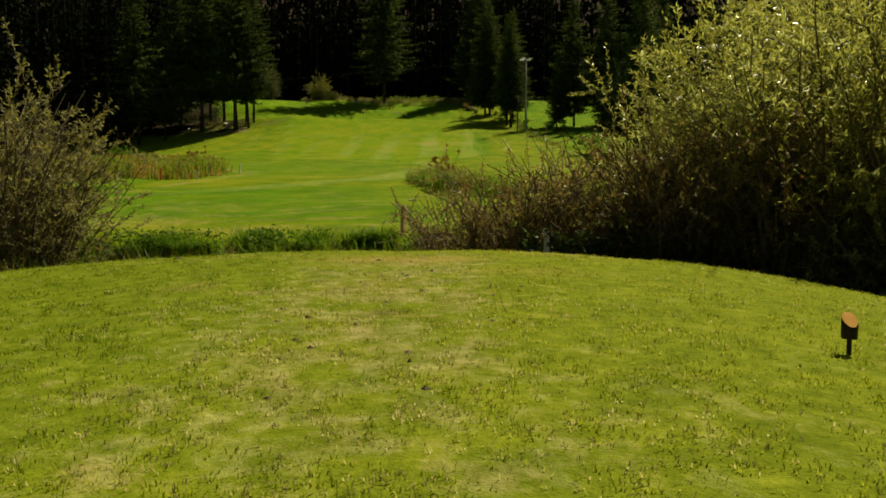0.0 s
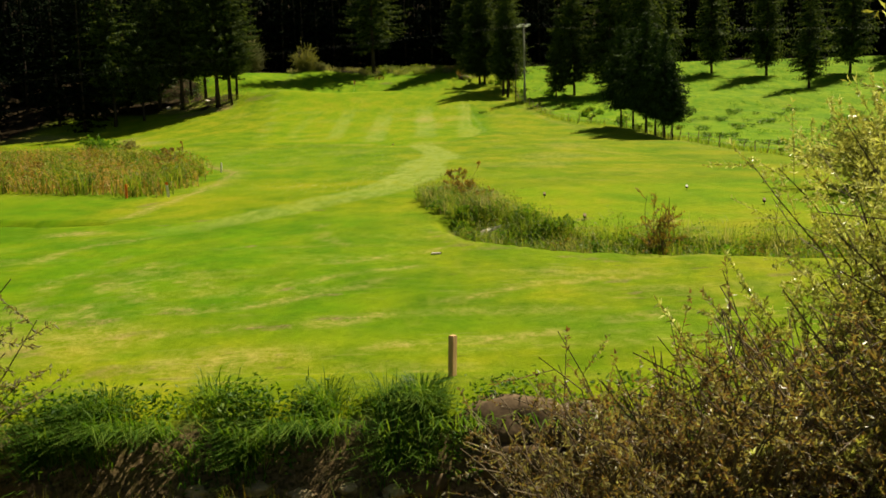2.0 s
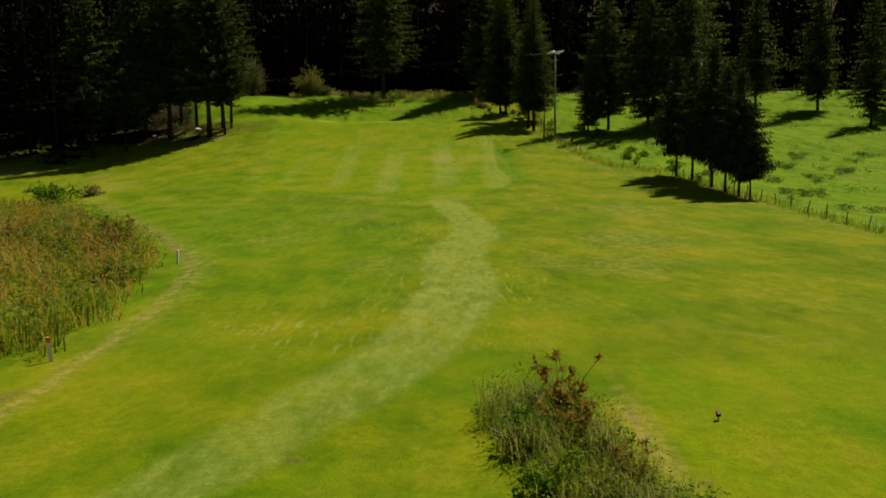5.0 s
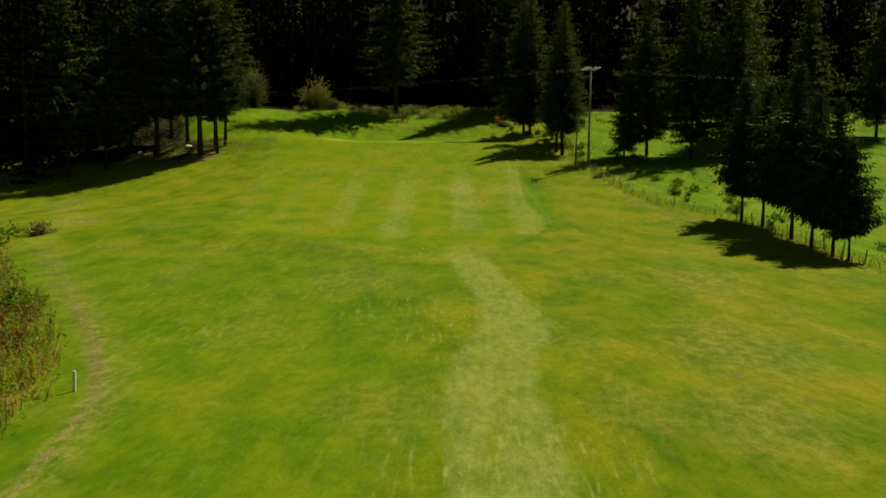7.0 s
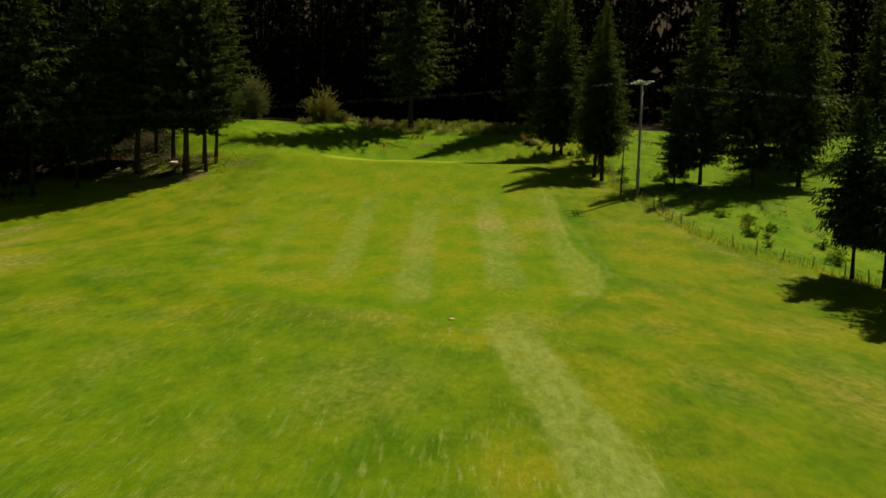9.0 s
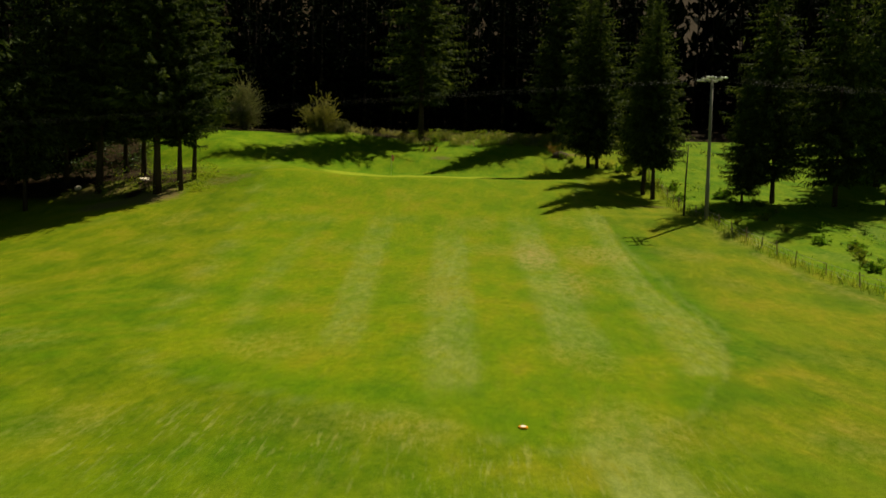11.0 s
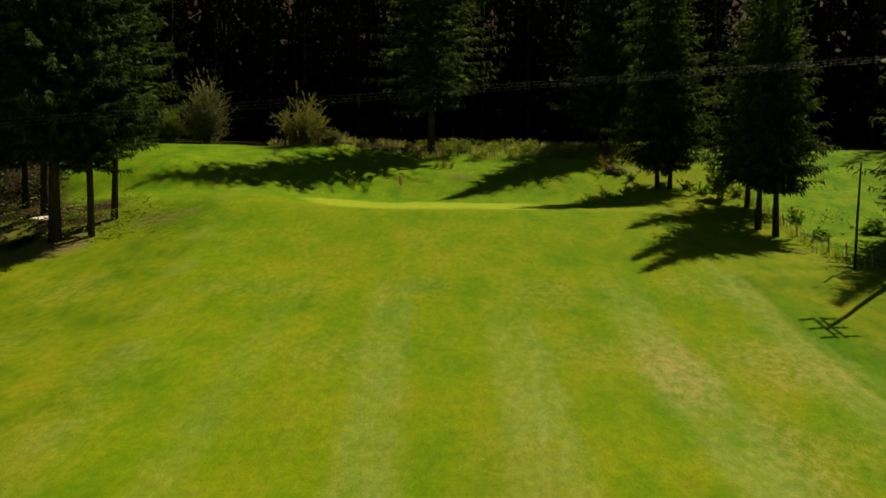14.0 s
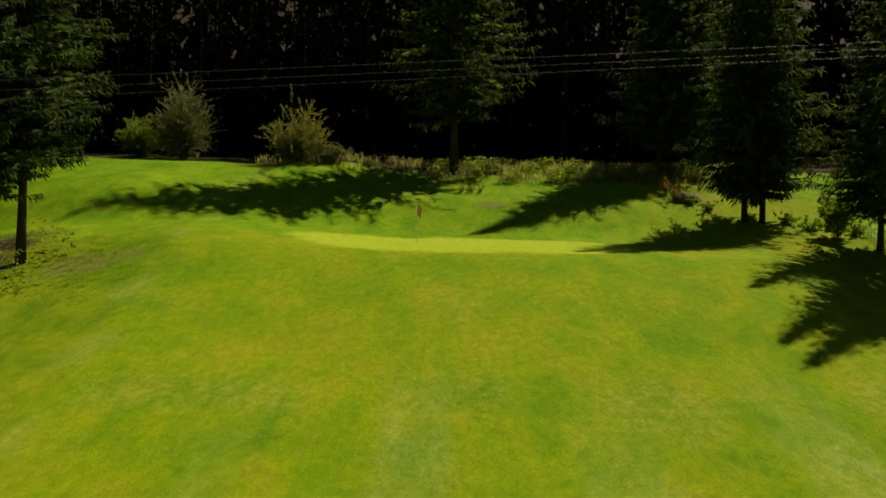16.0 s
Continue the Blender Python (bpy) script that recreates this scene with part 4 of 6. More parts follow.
LEFT_EDGE = [(-33.7, 102.6, 0, 1.0), (-29.0, 101.2, 0, 1.05), (-27.4, 101.5, 1, 0.85), (-27.9, 102.6, 1, 0.9), (-27.2, 103.8, 1, 0.95), (-37.5, 99.2, 1, 0.75), (-37.5, 104.5, 0, 1.0), (-40, 96.5, 1, 1.0), (-31.5, 105, 0, 1.0), (-34.5, 108.5, 1, 1.0)]
for k, (x, y, m, s) in enumerate(LEFT_EDGE):
    conifer(PLAIN[1] if x < -36 or y > 104.2 else STOUT[m], x, y, 83 * k, s, "tall dark spruce with long bare trunk at the wood's edge", "spruces at the wood's edge")
# the wood behind and beside the course: the nearest trees singly, the rest as one mass
rng = np.random.RandomState(77)
near, far = [], []
for row in range(5):
    y = 144 + 4.8 * row
    x = -120 + 4 * rng.rand()
    while x < 125:
        px, py = x + rng.uniform(-1.2, 1.2), y + rng.uniform(-1.8, 1.8)
        if not (20 < px < 29 and row < 4):
            (near if row < 2 and -75 < px < 85 else far).append((px, py))
        x += rng.uniform(3.4, 5.0)
for row in range(4):
    y = 168 + 7.5 * row
    far += [(x + rng.uniform(-2, 2), y + rng.uniform(-2.5, 2.5)) for x in np.arange(-130 + 3 * (row % 2), 150, 7.5)]
for row in range(11):
    y = 76 + 5.6 * row
    for col in range(5):
        px, py = -43 - 5.4 * col + rng.uniform(-1.8, 1.8), y + rng.uniform(-2, 2)
        if px < -42 - 0.10 * (95 - py) and not (px > -52 and py < 93):
            (near if col < 3 else far).append((px, py))
for x0, x1, y0, y1, n in ((62, 110, 112, 140, 26), (-44, -38, 112, 134, 6)):
    near += [(rng.uniform(x0, x1), rng.uniform(y0, y1)) for k in range(n)]
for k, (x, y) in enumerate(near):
    conifer(DEEP[rng.randint(3)], x, y, rng.uniform(0, 360), rng.uniform(0.85, 1.12), "tall spruce in dense mountain woodland, needles darkened for shade", "spruces of the wood")


def massed(me, spots):
    """One mesh that repeats another at each place, turn and size."""
    co = np.empty(3 * len(me.vertices))
    me.vertices.foreach_get("co", co)
    co = co.reshape(-1, 3)
    polys = [list(p.vertices) for p in me.polygons]
    verts, faces = [], []
    for n, (x, y, turn, size) in enumerate(spots):
        c, s = math.cos(turn), math.sin(turn)
        verts.append(np.stack([c * co[:, 0] - s * co[:, 1], s * co[:, 0] + c * co[:, 1], co[:, 2]], 1) * size + (x, y, z_at(x, y)))
        faces += [[i + n * len(co) for i in p] for p in polys]
    return np.concatenate(verts), faces


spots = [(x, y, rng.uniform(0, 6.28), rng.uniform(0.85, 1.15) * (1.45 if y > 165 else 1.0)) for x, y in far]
mass = tagged(new("far_wood"), "dense mass of distant spruces, needles darkened for shade", "woodland", kind="stuff")
for me, mat in zip(FAR, (BARK, NEEDLE_SHADED)):
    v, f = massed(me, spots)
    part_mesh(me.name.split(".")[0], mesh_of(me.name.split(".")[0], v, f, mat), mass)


# ---------------------------------------------------------------- shrubs
def shrub_meshes(seed, spread, tall, stems, leaves, leaf_len, leaf_wid, mat, arch=0.5, low=0.25, twigs=6, dome=0.0):
    """Many arching stems from one stool, with side twigs and narrow leaves all along them."""
    rng = np.random.RandomState(seed)
    wood, at, ways = [], [], []
    for s in range(stems):
        a = rng.uniform(0, 2 * math.pi)
        out = np.array([math.cos(a), math.sin(a), 0])
        H = tall * rng.uniform(0.55, 1.05)
        R = spread * math.sqrt(rng.uniform(0.02, 1.0))
        H *= 1 - dome * R / spread
        us = np.linspace(0, 1, 6)
        base = out * R * 0.25 * rng.rand() + np.array([rng.normal() * 0.08, rng.normal() * 0.08, -0.1])
        path = base + np.outer(us ** 1.3, out * R) + np.outer(us - arch * 0.35 * us ** 3, np.array([0, 0, H]))
        path[1:] += rng.normal(0, 0.03 * tall, (5, 3)) * us[1:, None]
        wood.append(tube(path, 0.004 * tall * (1.15 - us) + 0.003, 3))
        for k in range(twigs):
            u = rng.uniform(low, 0.98)
            p = np.array([np.interp(u, us, path[:, i]) for i in range(3)])
            w = out * rng.uniform(-0.3, 1.0) + rng.normal(0, 0.55, 3) + np.array([0, 0, rng.uniform(0.1, 0.9)])
            w /= np.linalg.norm(w)
            L = tall * rng.uniform(0.10, 0.24)
            wood.append(tube([p, p + w * L], [0.004, 0.0015], 3))
            n = max(4, leaves // (stems * twigs))
            v = rng.uniform(0.1, 1.05, n)[:, None]
            at.append(p + w * L * v)
            ways.append(w * 0.7 + rng.normal(0, 0.6, (n, 3)))
    at, ways = np.concatenate(at), np.concatenate(ways)
    v, f = leaf_quads(rng, at, ways, leaf_len, leaf_wid)
    wv, wf = join(wood)
    return mesh_of("stem", wv, wf, TWIG), mesh_of("foliage", v, f, mat)


def shrub(meshes, x, y, turn, size, label, group="", name="willow_shrub"):
    root = thing(name, (x, y, z_at(x, y)), label, "shrub", group, turn, size)
    part_mesh("stem", meshes[0], root)
    part_mesh("foliage", meshes[1], root)
    return root


WILLOWS = [
    shrub_meshes(11, 1.7, 3.0, 60, 30000, 0.068, 0.017, WILLOW, 0.5, 0.08, 8),
    shrub_meshes(12, 2.1, 4.5, 80, 32000, 0.084, 0.020, WILLOW, 0.5, 0.06, 9),
]
RUSSETS = [shrub_meshes(13, 1.1, 2.0, 80, 15000, 0.046, 0.014, WILLOW_RED, 0.4, 0.1)]
for x, y, m, s, t in ((4.3, 7.8, 1, 0.9, 10), (6.5, 9.6, 1, 1.05, 80), (6.2, 7.8, 1, 1.15, 200), (7.2, 9.9, 1, 1.22, 300), (8.2, 7.7, 1, 1.2, 60), (3.3, 8.5, 0, 0.88, 250), (2.75, 8.1, 0, 0.82, 40), (4.2, 9.8, 1, 0.70, 190), (4.7, 6.7, 1, 0.88, 330), (5.4, 5.9, 1, 0.92, 150)):
    shrub(WILLOWS[m], x, y, t, s, "big arching willow shrub with silvery olive leaves", "willows along the stream")
for x, y, s, t in ((0.6, 7.75, 0.85, 0), (1.2, 7.5, 0.98, 120), (1.9, 7.6, 1.05, 60), (2.7, 7.5, 1.15, 220), (3.5, 7.5, 1.2, 300), (1.5, 8.2, 0.95, 20), (4.3, 7.6, 1.2, 80), (3.15, 6.85, 1.2, 150), (4.0, 6.7, 1.3, 40)):
    shrub(RUSSETS[0], x, y, t, s, "low russet-brown shrub on the stream bank", "russet shrubs on the bank", "russet_shrub")
LEFTW = shrub_meshes(14, 1.6, 3.0, 110, 24000, 0.060, 0.019, PALE_BROWN, 0.35, 0.08)
for x, y, s, t in ((-5.7, 8.0, 1.12, 0), (-7.3, 8.8, 1.2, 100), (-6.7, 7.0, 0.9, 220), (-5.3, 8.3, 1.0, 150), (-6.3, 8.4, 1.1, 290)):
    shrub(LEFTW, x, y, t, s, "thin-stemmed half-bare brown willow shrub beside the stream", "half-bare willows")
PADDOCK_WILLOW = shrub_meshes(18, 2.5, 3.4, 90, 27000, 0.11, 0.030, WILLOW, 0.55, 0.03, dome=0.55)
shrub(PADDOCK_WILLOW, 12.7, 25.6, 60, 1.22, "broad feathery olive willow bush by the paddock fence")

shrub(shrub_meshes(15, 2.0, 5.6, 100, 30000, 0.12, 0.048, GOLD, 0.5, 0.03, dome=0.66), -22.8, 129.6, 0, 1.0, "yellowing rounded bush at the wood's edge", "", "yellow_bush")
shrub(shrub_meshes(19, 1.5, 2.0, 40, 6000, 0.14, 0.05, GREY_LEAF, 0.6, 0.05, dome=0.5), -20.6, 129.4, 0, 1.0, "low grey-green bush beside the yellow bush", "", "grey_bush")
shrub(shrub_meshes(16, 1.15, 9.4, 80, 24000, 0.13, 0.055, GREY_LEAF, 1.0, 0.15, 8, 0.6), -32.0, 132.4, 40, 1.0, "grey-green slender bush before dark wood", "", "grey_bush")
shrub(shrub_meshes(20, 1.2, 5.2, 50, 12000, 0.15, 0.05, WEED, 1.0, 0.1, 7, 0.5), -35.0, 132.0, 0, 1.0, "drooping dull green bush before dark wood", "", "green_bush")
shrub(shrub_meshes(17, 0.9, 2.9, 24, 5200, 0.16, 0.075, WEED, 0.45, 0.25), 7.2, 115.0, 0, 1.0, "slender pale green sapling beside spruces", "", "sapling")


# ---------------------------------------------------------------- power line
def crossbar(length, w, h):
    bm = bmesh.new()
    bmesh.ops.create_cube(bm, size=1.0)
    bmesh.ops.scale(bm, vec=(length, w, h), verts=bm.verts)
    bmesh.ops.bevel(bm, geom=bm.edges[:], offset=0.01, segments=1, affect="EDGES")
    return bm


def insulator():
    pts = [(0.02, 0.0), (0.02, 0.06), (0.075, 0.07), (0.085, 0.11), (0.05, 0.13), (0.07, 0.16), (0.075, 0.2), (0.045, 0.23), (0.05, 0.27), (0.0, 0.29)]
    verts = [(r * math.cos(a * math.pi / 5), r * math.sin(a * math.pi / 5), z) for r, z in pts for a in range(10)]
    faces = [[k * 10 + a, k * 10 + (a + 1) % 10, (k + 1) * 10 + (a + 1) % 10, (k + 1) * 10 + a] for k in range(len(pts) - 1) for a in range(10)]
    return mesh_of("insulator", verts, faces, PORCELAIN, True)


INSULATOR = insulator()
ARM = (-0.75, 0.0, 0.75)


def power_pole(x, y, tall, turn):
    """A strain pole: twin crossarms, and a string of white insulators towards each side of every cable."""
    root = thing("power_pole", (x, y, z_at(x, y)), "grey wooden power pole with white insulators on twin crossarms", "utility pole", "poles of the power line", turn)
    v, f = tube([(0, 0, -0.3), (0, 0, 2.3), (0, 0, 2.34), (0, 0, tall * 0.6), (0, 0, tall)], [0.135, 0.128, 0.108, 0.095, 0.08], 12)
    part_mesh("shaft", mesh_of("shaft", v, f, POLE_WOOD, True), root)
    for s in (-1, 1):
        bm = crossbar(1.7, 0.07, 0.10)
        bmesh.ops.translate(bm, vec=(0, s * 0.135, tall - 0.16), verts=bm.verts)
        arm = part("crossarm", bm, STEEL, root, "dull steel crossarm")
        for a in ARM:
            for k in range(2):
                ins = part_mesh("insulator", INSULATOR, arm, "white porcelain insulator")
                ins.matrix_basis = pose(a, s * (0.17 + 0.25 * k), tall - 0.14, -90 * s, 0, 0) @ Matrix.Scale(0.95, 4)
    for a in (-0.5, 0.5):
        bm = crossbar(0.06, 0.3, 0.05)
        bmesh.ops.translate(bm, vec=(a, 0, tall - 0.16), verts=bm.verts)
        part("spacer", bm, STEEL, root)
    return root


POLES = [(-88.8, 62.1, 7.2), (8.63, 96.1, 9.0), (58, 92, 8.5)]
TURNS = (109.0, 97.0, 85.0)
for (x, y, tall), turn in zip(POLES, TURNS):
    power_pole(x, y, tall, turn)
for k, sag in ((0, 0.15), (1, 0.6)):
    (ax, ay, ah), (bx, by, bh) = POLES[k], POLES[k + 1]
    for a in ARM:
        p = Matrix.Rotation(radians(TURNS[k]), 3, "Z") @ Vector((a, 0, 0))
        q = Matrix.Rotation(radians(TURNS[k + 1]), 3, "Z") @ Vector((a, 0, 0))
        A = np.array([ax + p.x, ay + p.y, z_at(ax, ay) + ah - 0.14])
        B = np.array([bx + q.x, by + q.y, z_at(bx, by) + bh - 0.14])
        way = (B - A) / np.linalg.norm(B - A)
        A, B = A + way * 0.54, B - way * 0.54
        us = np.linspace(0, 1, 30)
        path = A + np.outer(us, B - A)
        path[:, 2] -= 4 * sag * us * (1 - us)
        v, f = tube(path, [0.0036] * 30, 5)
        tagged(new("power_cable", mesh_of("power_cable", v, f, CABLE, True)), "thin bare power cable sagging between poles", "cable", "cables of the power line")
v, f = tube([(0, 0, -0.2), (0.05, 0.03, 2.2), (0.14, 0.05, 4.6)], [0.06, 0.055, 0.04], 7)
tagged(new("wooden_pole", mesh_of("wooden_pole", v, f, BARK, True)), "slim dark leaning pole beside the fence", "pole").matrix_basis = pose(7.7, 98.0, z_at(7.7, 98))


# ---------------------------------------------------------------- fence along the paddock
def post_mesh(seed, tall, r):
    rng = np.random.RandomState(seed)
    v, f = tube([(0, 0, -0.2), (rng.normal() * 0.02, 0, tall * 0.5), (rng.normal() * 0.03, rng.normal() * 0.03, tall)], [r, r * 0.95, r * 0.8], 6)
    return mesh_of("post", v, f, POST_WOOD)


FENCE = [(9.0, 118), (8.6, 108), (8.3, 100), (9.3, 93), (10.3, 86), (12.3, 80), (15.1, 75), (16.6, 68), (17.0, 60), (17.3, 50), (17.2, 41), (16.8, 33), (16.5, 24)]
fence = thing("fence", (0, 0, 0), "low weathered wooden post and wire fence along the paddock", "fence")
POSTS = [post_mesh(k, 1.0, 0.05) for k in range(5)]
spots = []
for (ax, ay), (bx, by) in zip(FENCE, FENCE[1:]):
    n = max(1, round(math.hypot(bx - ax, by - ay) / 1.9))
    spots += [(ax + (bx - ax) * k / n, ay + (by - ay) * k / n) for k in range(n)]
rng = np.random.RandomState(5)
for k, (x, y) in enumerate(spots):
    ob = part_mesh("post", POSTS[k % 5], fence)
    ob.matrix_basis = pose(x, y, z_at(x, y), rng.normal() * 4, rng.normal() * 4, rng.uniform(0, 360)) @ Matrix.Scale(rng.uniform(0.55, 0.85), 4)
for h in (0.28, 0.55):
    v, f = tube([(x, y, z_at(x, y) + h) for x, y in spots], [0.007] * len(spots), 4)
    part_mesh("wire", mesh_of("wire", v, f, STEEL), fence, "thin fence wire")


# ---------------------------------------------------------------- low growth
def scatter(rng, n, x0, x1, y0, y1, keep=None):
    """Places on the ground within a rectangle, thinned by keep(x, y) in 0..1."""
    x, y = rng.uniform(x0, x1, n), rng.uniform(y0, y1, n)
    if keep is not None:
        ok = rng.rand(n) < keep(x, y)
        x, y = x[ok], y[ok]
    return np.stack([x, y, land(x, y) - 0.01], 1)


def stuff(name, v, f, mat, label, category):
    return tagged(new(name, mesh_of(name, v, f, mat)), label, category, kind="stuff")


rng = np.random.RandomState(301)
def tufts(rng, seats, each, radius):
    """Blade places round each seat, and the way that each blade leans: outwards from its tuft."""
    pick = np.repeat(seats, each, 0)
    a, r = rng.uniform(0, 2 * math.pi, len(pick)), radius * np.sqrt(rng.rand(len(pick)))
    xy = pick[:, :2] + np.stack([np.cos(a) * r, np.sin(a) * r], 1)
    return np.stack([xy[:, 0], xy[:, 1], land(xy[:, 0], xy[:, 1]) - 0.004], 1), a + rng.normal(0, 0.5, len(pick))


def on_tee(x, y):
    return np.where(np.abs(x - 0.3) < 1.2 + 0.62 * (y + 2.2), 1.0, 0.0) * np.clip(1.2 - 0.22 * (y + 1), 0.34, 1)


# close turf on the tee: tufts of yellow-green, deeper green towards one side, straw where it is worn
seats = scatter(rng, 66000, -5.6, 5.8, -1.2, 6.7, lambda x, y: on_tee(x, y) * (0.25 + 0.75 * ease(-0.45, 0.35, swell(x, y, 0.42, 88))))
sx_, sy_ = seats[:, 0], seats[:, 1]
straw_share = 0.10 + 0.62 * tee_wear(sx_, sy_)
kind = rng.rand(len(seats))
dry = kind < straw_share
deep = ~dry & (rng.rand(len(seats)) < ease(0.1, -1.0, sx_ + 0.5 * swell(sx_, sy_, 1.1, 89)))
for pick, mat, tall, label in ((~dry & ~deep, TEE_BLADE, 0.022, "short uneven yellow-green turf of the tee"), (deep, TEE_GREEN, 0.023, "short deeper green turf of the tee"), (dry, STRAW_BLADE, 0.021, "pale strawy tufts on the worn tee")):
    at, way = tufts(rng, seats[pick], 6, 0.030)
    v, f = blade_strips(rng, at, tall, 0.0036, 0.75, way)
    stuff("tee_grass", v, f, mat, label, "grass")


def crumbs(rng, at, size):
    """Many small angular lumps in one mesh."""
    corners = np.array([(1, 0, 0), (-1, 0, 0), (0, 1, 0), (0, -1, 0), (0, 0, 1), (0, 0, -1)], float)
    sides = [(0, 2, 4), (2, 1, 4), (1, 3, 4), (3, 0, 4), (2, 0, 5), (1, 2, 5), (3, 1, 5), (0, 3, 5)]
    verts = np.concatenate([p + corners * size * rng.uniform(0.4, 1.4, (6, 1)) * (1.2, 1.2, 0.7) for p in at])
    return verts, [[a + 6 * k for a in q] for k in range(len(at)) for q in sides]


at = np.concatenate([scatter(rng, 110, -0.9, 1.4, 0.0, 3.2, lambda x, y: ease(0.7, 0.05, np.abs(x - 0.25 - 0.2 * swell(x, y, 1.3, 86)))), scatter(rng, 160, -3.5, 3.5, 4.6, 6.4)])
v, f = crumbs(rng, at + (0, 0, 0.01), 0.014)
stuff("earth_crumbs", v, f, MUD, "small brown crumbs of earth on the worn tee", "earth")
# longer fringe where the tee drops to the stream
at = scatter(rng, 26000, -8, 7, 5.2, 7.0, lambda x, y: ease(5.2, 6.3, y + 0.2 * swell(x, y, 1.1, 90)) * (0.4 + 0.6 * ease(-0.4, 0.4, swell(x, y, 0.9, 91))))
dry = swell(at[:, 0], at[:, 1], 0.7, 92) + 0.4 * rng.normal(size=len(at)) > 0.1
for pick, mat, label in ((~dry, BLADE, "longer unmown grass fringe at the tee's foot"), (dry, STRAW_BLADE, "dry strawy grass fringe at the tee's foot")):
    v, f = blade_strips(rng, at[pick], 0.09, 0.006, 0.7)
    stuff("fringe_grass", v, f, mat, label, "grass")
# sedges standing in the stream margin
at = scatter(rng, 30000, -9, 3.2, 7.0, 9.0, lambda x, y: (0.25 + 0.75 * ease(-0.35, 0.35, swell(x, y, 1.0, 93))) * np.where((y > 8.7) & (x > -1.8), 0.15, 1.0))
v, f = blade_strips(rng, at, 0.56, 0.013, 0.28)
stuff("sedge_bed", v, f, SEDGE, "yellowing sedge blades standing along the stream", "sedge")
at = scatter(rng, 9000, -9, 1.0, 6.9, 8.2, lambda x, y: ease(-0.1, 0.4, swell(x, y, 1.4, 95)))
v, f = blade_strips(rng, at, 0.40, 0.014, 0.45)
stuff("stream_grass", v, f, LUSH, "green grass among sedges along the stream", "grass")
# overhanging grass on the far bank
clumps = np.stack([rng.uniform(-14, -0.3, 120), 9.70 + 0.75 * rng.rand(120) ** 1.6], 1)
weight = rng.uniform(0.2, 1.0, 120) * ease(-0.5, 0.1, swell(clumps[:, 0], clumps[:, 1], 1.7, 94))
pick = clumps[rng.choice(120, size=26000, p=weight / weight.sum())]
spread_x = pick + rng.normal(0, 0.12, pick.shape)
at = np.stack([spread_x[:, 0], spread_x[:, 1], land(spread_x[:, 0], spread_x[:, 1]) - 0.01], 1)
away = np.arctan2(spread_x[:, 1] - pick[:, 1] - 0.12, spread_x[:, 0] - pick[:, 0]) + rng.normal(0, 0.4, len(at))
v, f = blade_strips(rng, at, 0.25, 0.011, 1.1, away)
stuff("bank_grass", v, f, BANK_GREEN, "lush dark green grass hanging over the stream bank", "grass")
# long blades that droop from the lip over the dark hollow
x = rng.uniform(-14, 1.2, 7000)
x = x[rng.rand(len(x)) < 0.04 + 0.8 * ease(-0.1, 0.5, swell(x, x * 0, 1.5, 96))]
lip = np.stack([x, 9.66 + 0.12 * rng.rand(len(x)), 0 * x], 1)
lip[:, 2] = 3.32 + 0.03 * rng.rand(len(x))
v, f = blade_strips(rng, lip, 0.34, 0.011, 1.6, -math.pi / 2 + rng.normal(0, 0.6, len(x)))
stuff("hanging_grass", v, f, BANK_GREEN, "long grass drooping over the bank's lip", "grass")


def bank_leaves(rng, n):
    """Leafy clumps that sit between the grass tussocks of the bank."""
    pick = np.stack([rng.uniform(-14, 2.6, 70), rng.uniform(9.66, 10.2, 70)], 1)[rng.randint(70, size=n)]
    xy = pick + rng.normal(0, 0.13, pick.shape)
    return np.stack([xy[:, 0], xy[:, 1], land(xy[:, 0], xy[:, 1])], 1)


def leafy_weeds(rng, at, tall, leaf, width):
    """Broad leaves at many heights over each place."""
    n = len(at)
    up = at + np.stack([rng.normal(0, 0.05, n), rng.normal(0, 0.05, n), tall * rng.uniform(0.05, 1.0, n)], 1)
    ways = np.stack([rng.normal(0, 1, n), rng.normal(0, 1, n), rng.uniform(-0.3, 0.8, n)], 1)
    return leaf_quads(rng, up, ways, leaf, width, 0.5)


at = scatter(rng, 420, -9, 1.6, 9.1, 9.75)
v, f = crumbs(rng, at, 0.045)
stuff("bank_crumbs", v, f, MUD, "crumbling earth and stones below the bank", "earth")
at = bank_leaves(rng, 6000)
v, f = leafy_weeds(rng, at, 0.22, 0.07, 0.035)
stuff("bank_leaves", v, f, BANK_GREEN, "leafy green growth on the stream bank", "weeds")
at = scatter(rng, 15000, -9, -1.6, 6.35, 7.5, lambda x, y: ease(-1.6, -3.4, x + 0.8 * swell(x, y, 1.2, 97)))
v, f = leafy_weeds(rng, at, 0.32, 0.075, 0.032)
stuff("bank_weeds", v, f, LUSH, "bright green broad-leaved weeds by the stream", "weeds")
at = scatter(rng, 3200, -1.8, 3.2, 6.5, 7.4, lambda x, y: 0.2 + 0.8 * ease(-0.2, 0.4, swell(x, y, 0.8, 98)))
v, f = leafy_weeds(rng, at, 0.22, 0.07, 0.03)
stuff("low_weeds", v, f, LUSH, "low green weeds at the stream edge", "weeds")
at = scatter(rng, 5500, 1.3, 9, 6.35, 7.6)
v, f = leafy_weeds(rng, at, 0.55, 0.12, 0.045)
stuff("shade_darkened_weeds", v, f, SHADED_LEAF, "leafy weeds under the willows, shade put into their colour", "weeds")


# weeds along the ditch by the forward tee
def by_ditch(line, near, far):
    def keep(x, y):
        d, _ = off_line(x, y, line)
        return ease(far, near, d) * (0.3 + 0.7 * ease(-0.4, 0.3, swell(x, y, 1.6, 101)))
    return keep


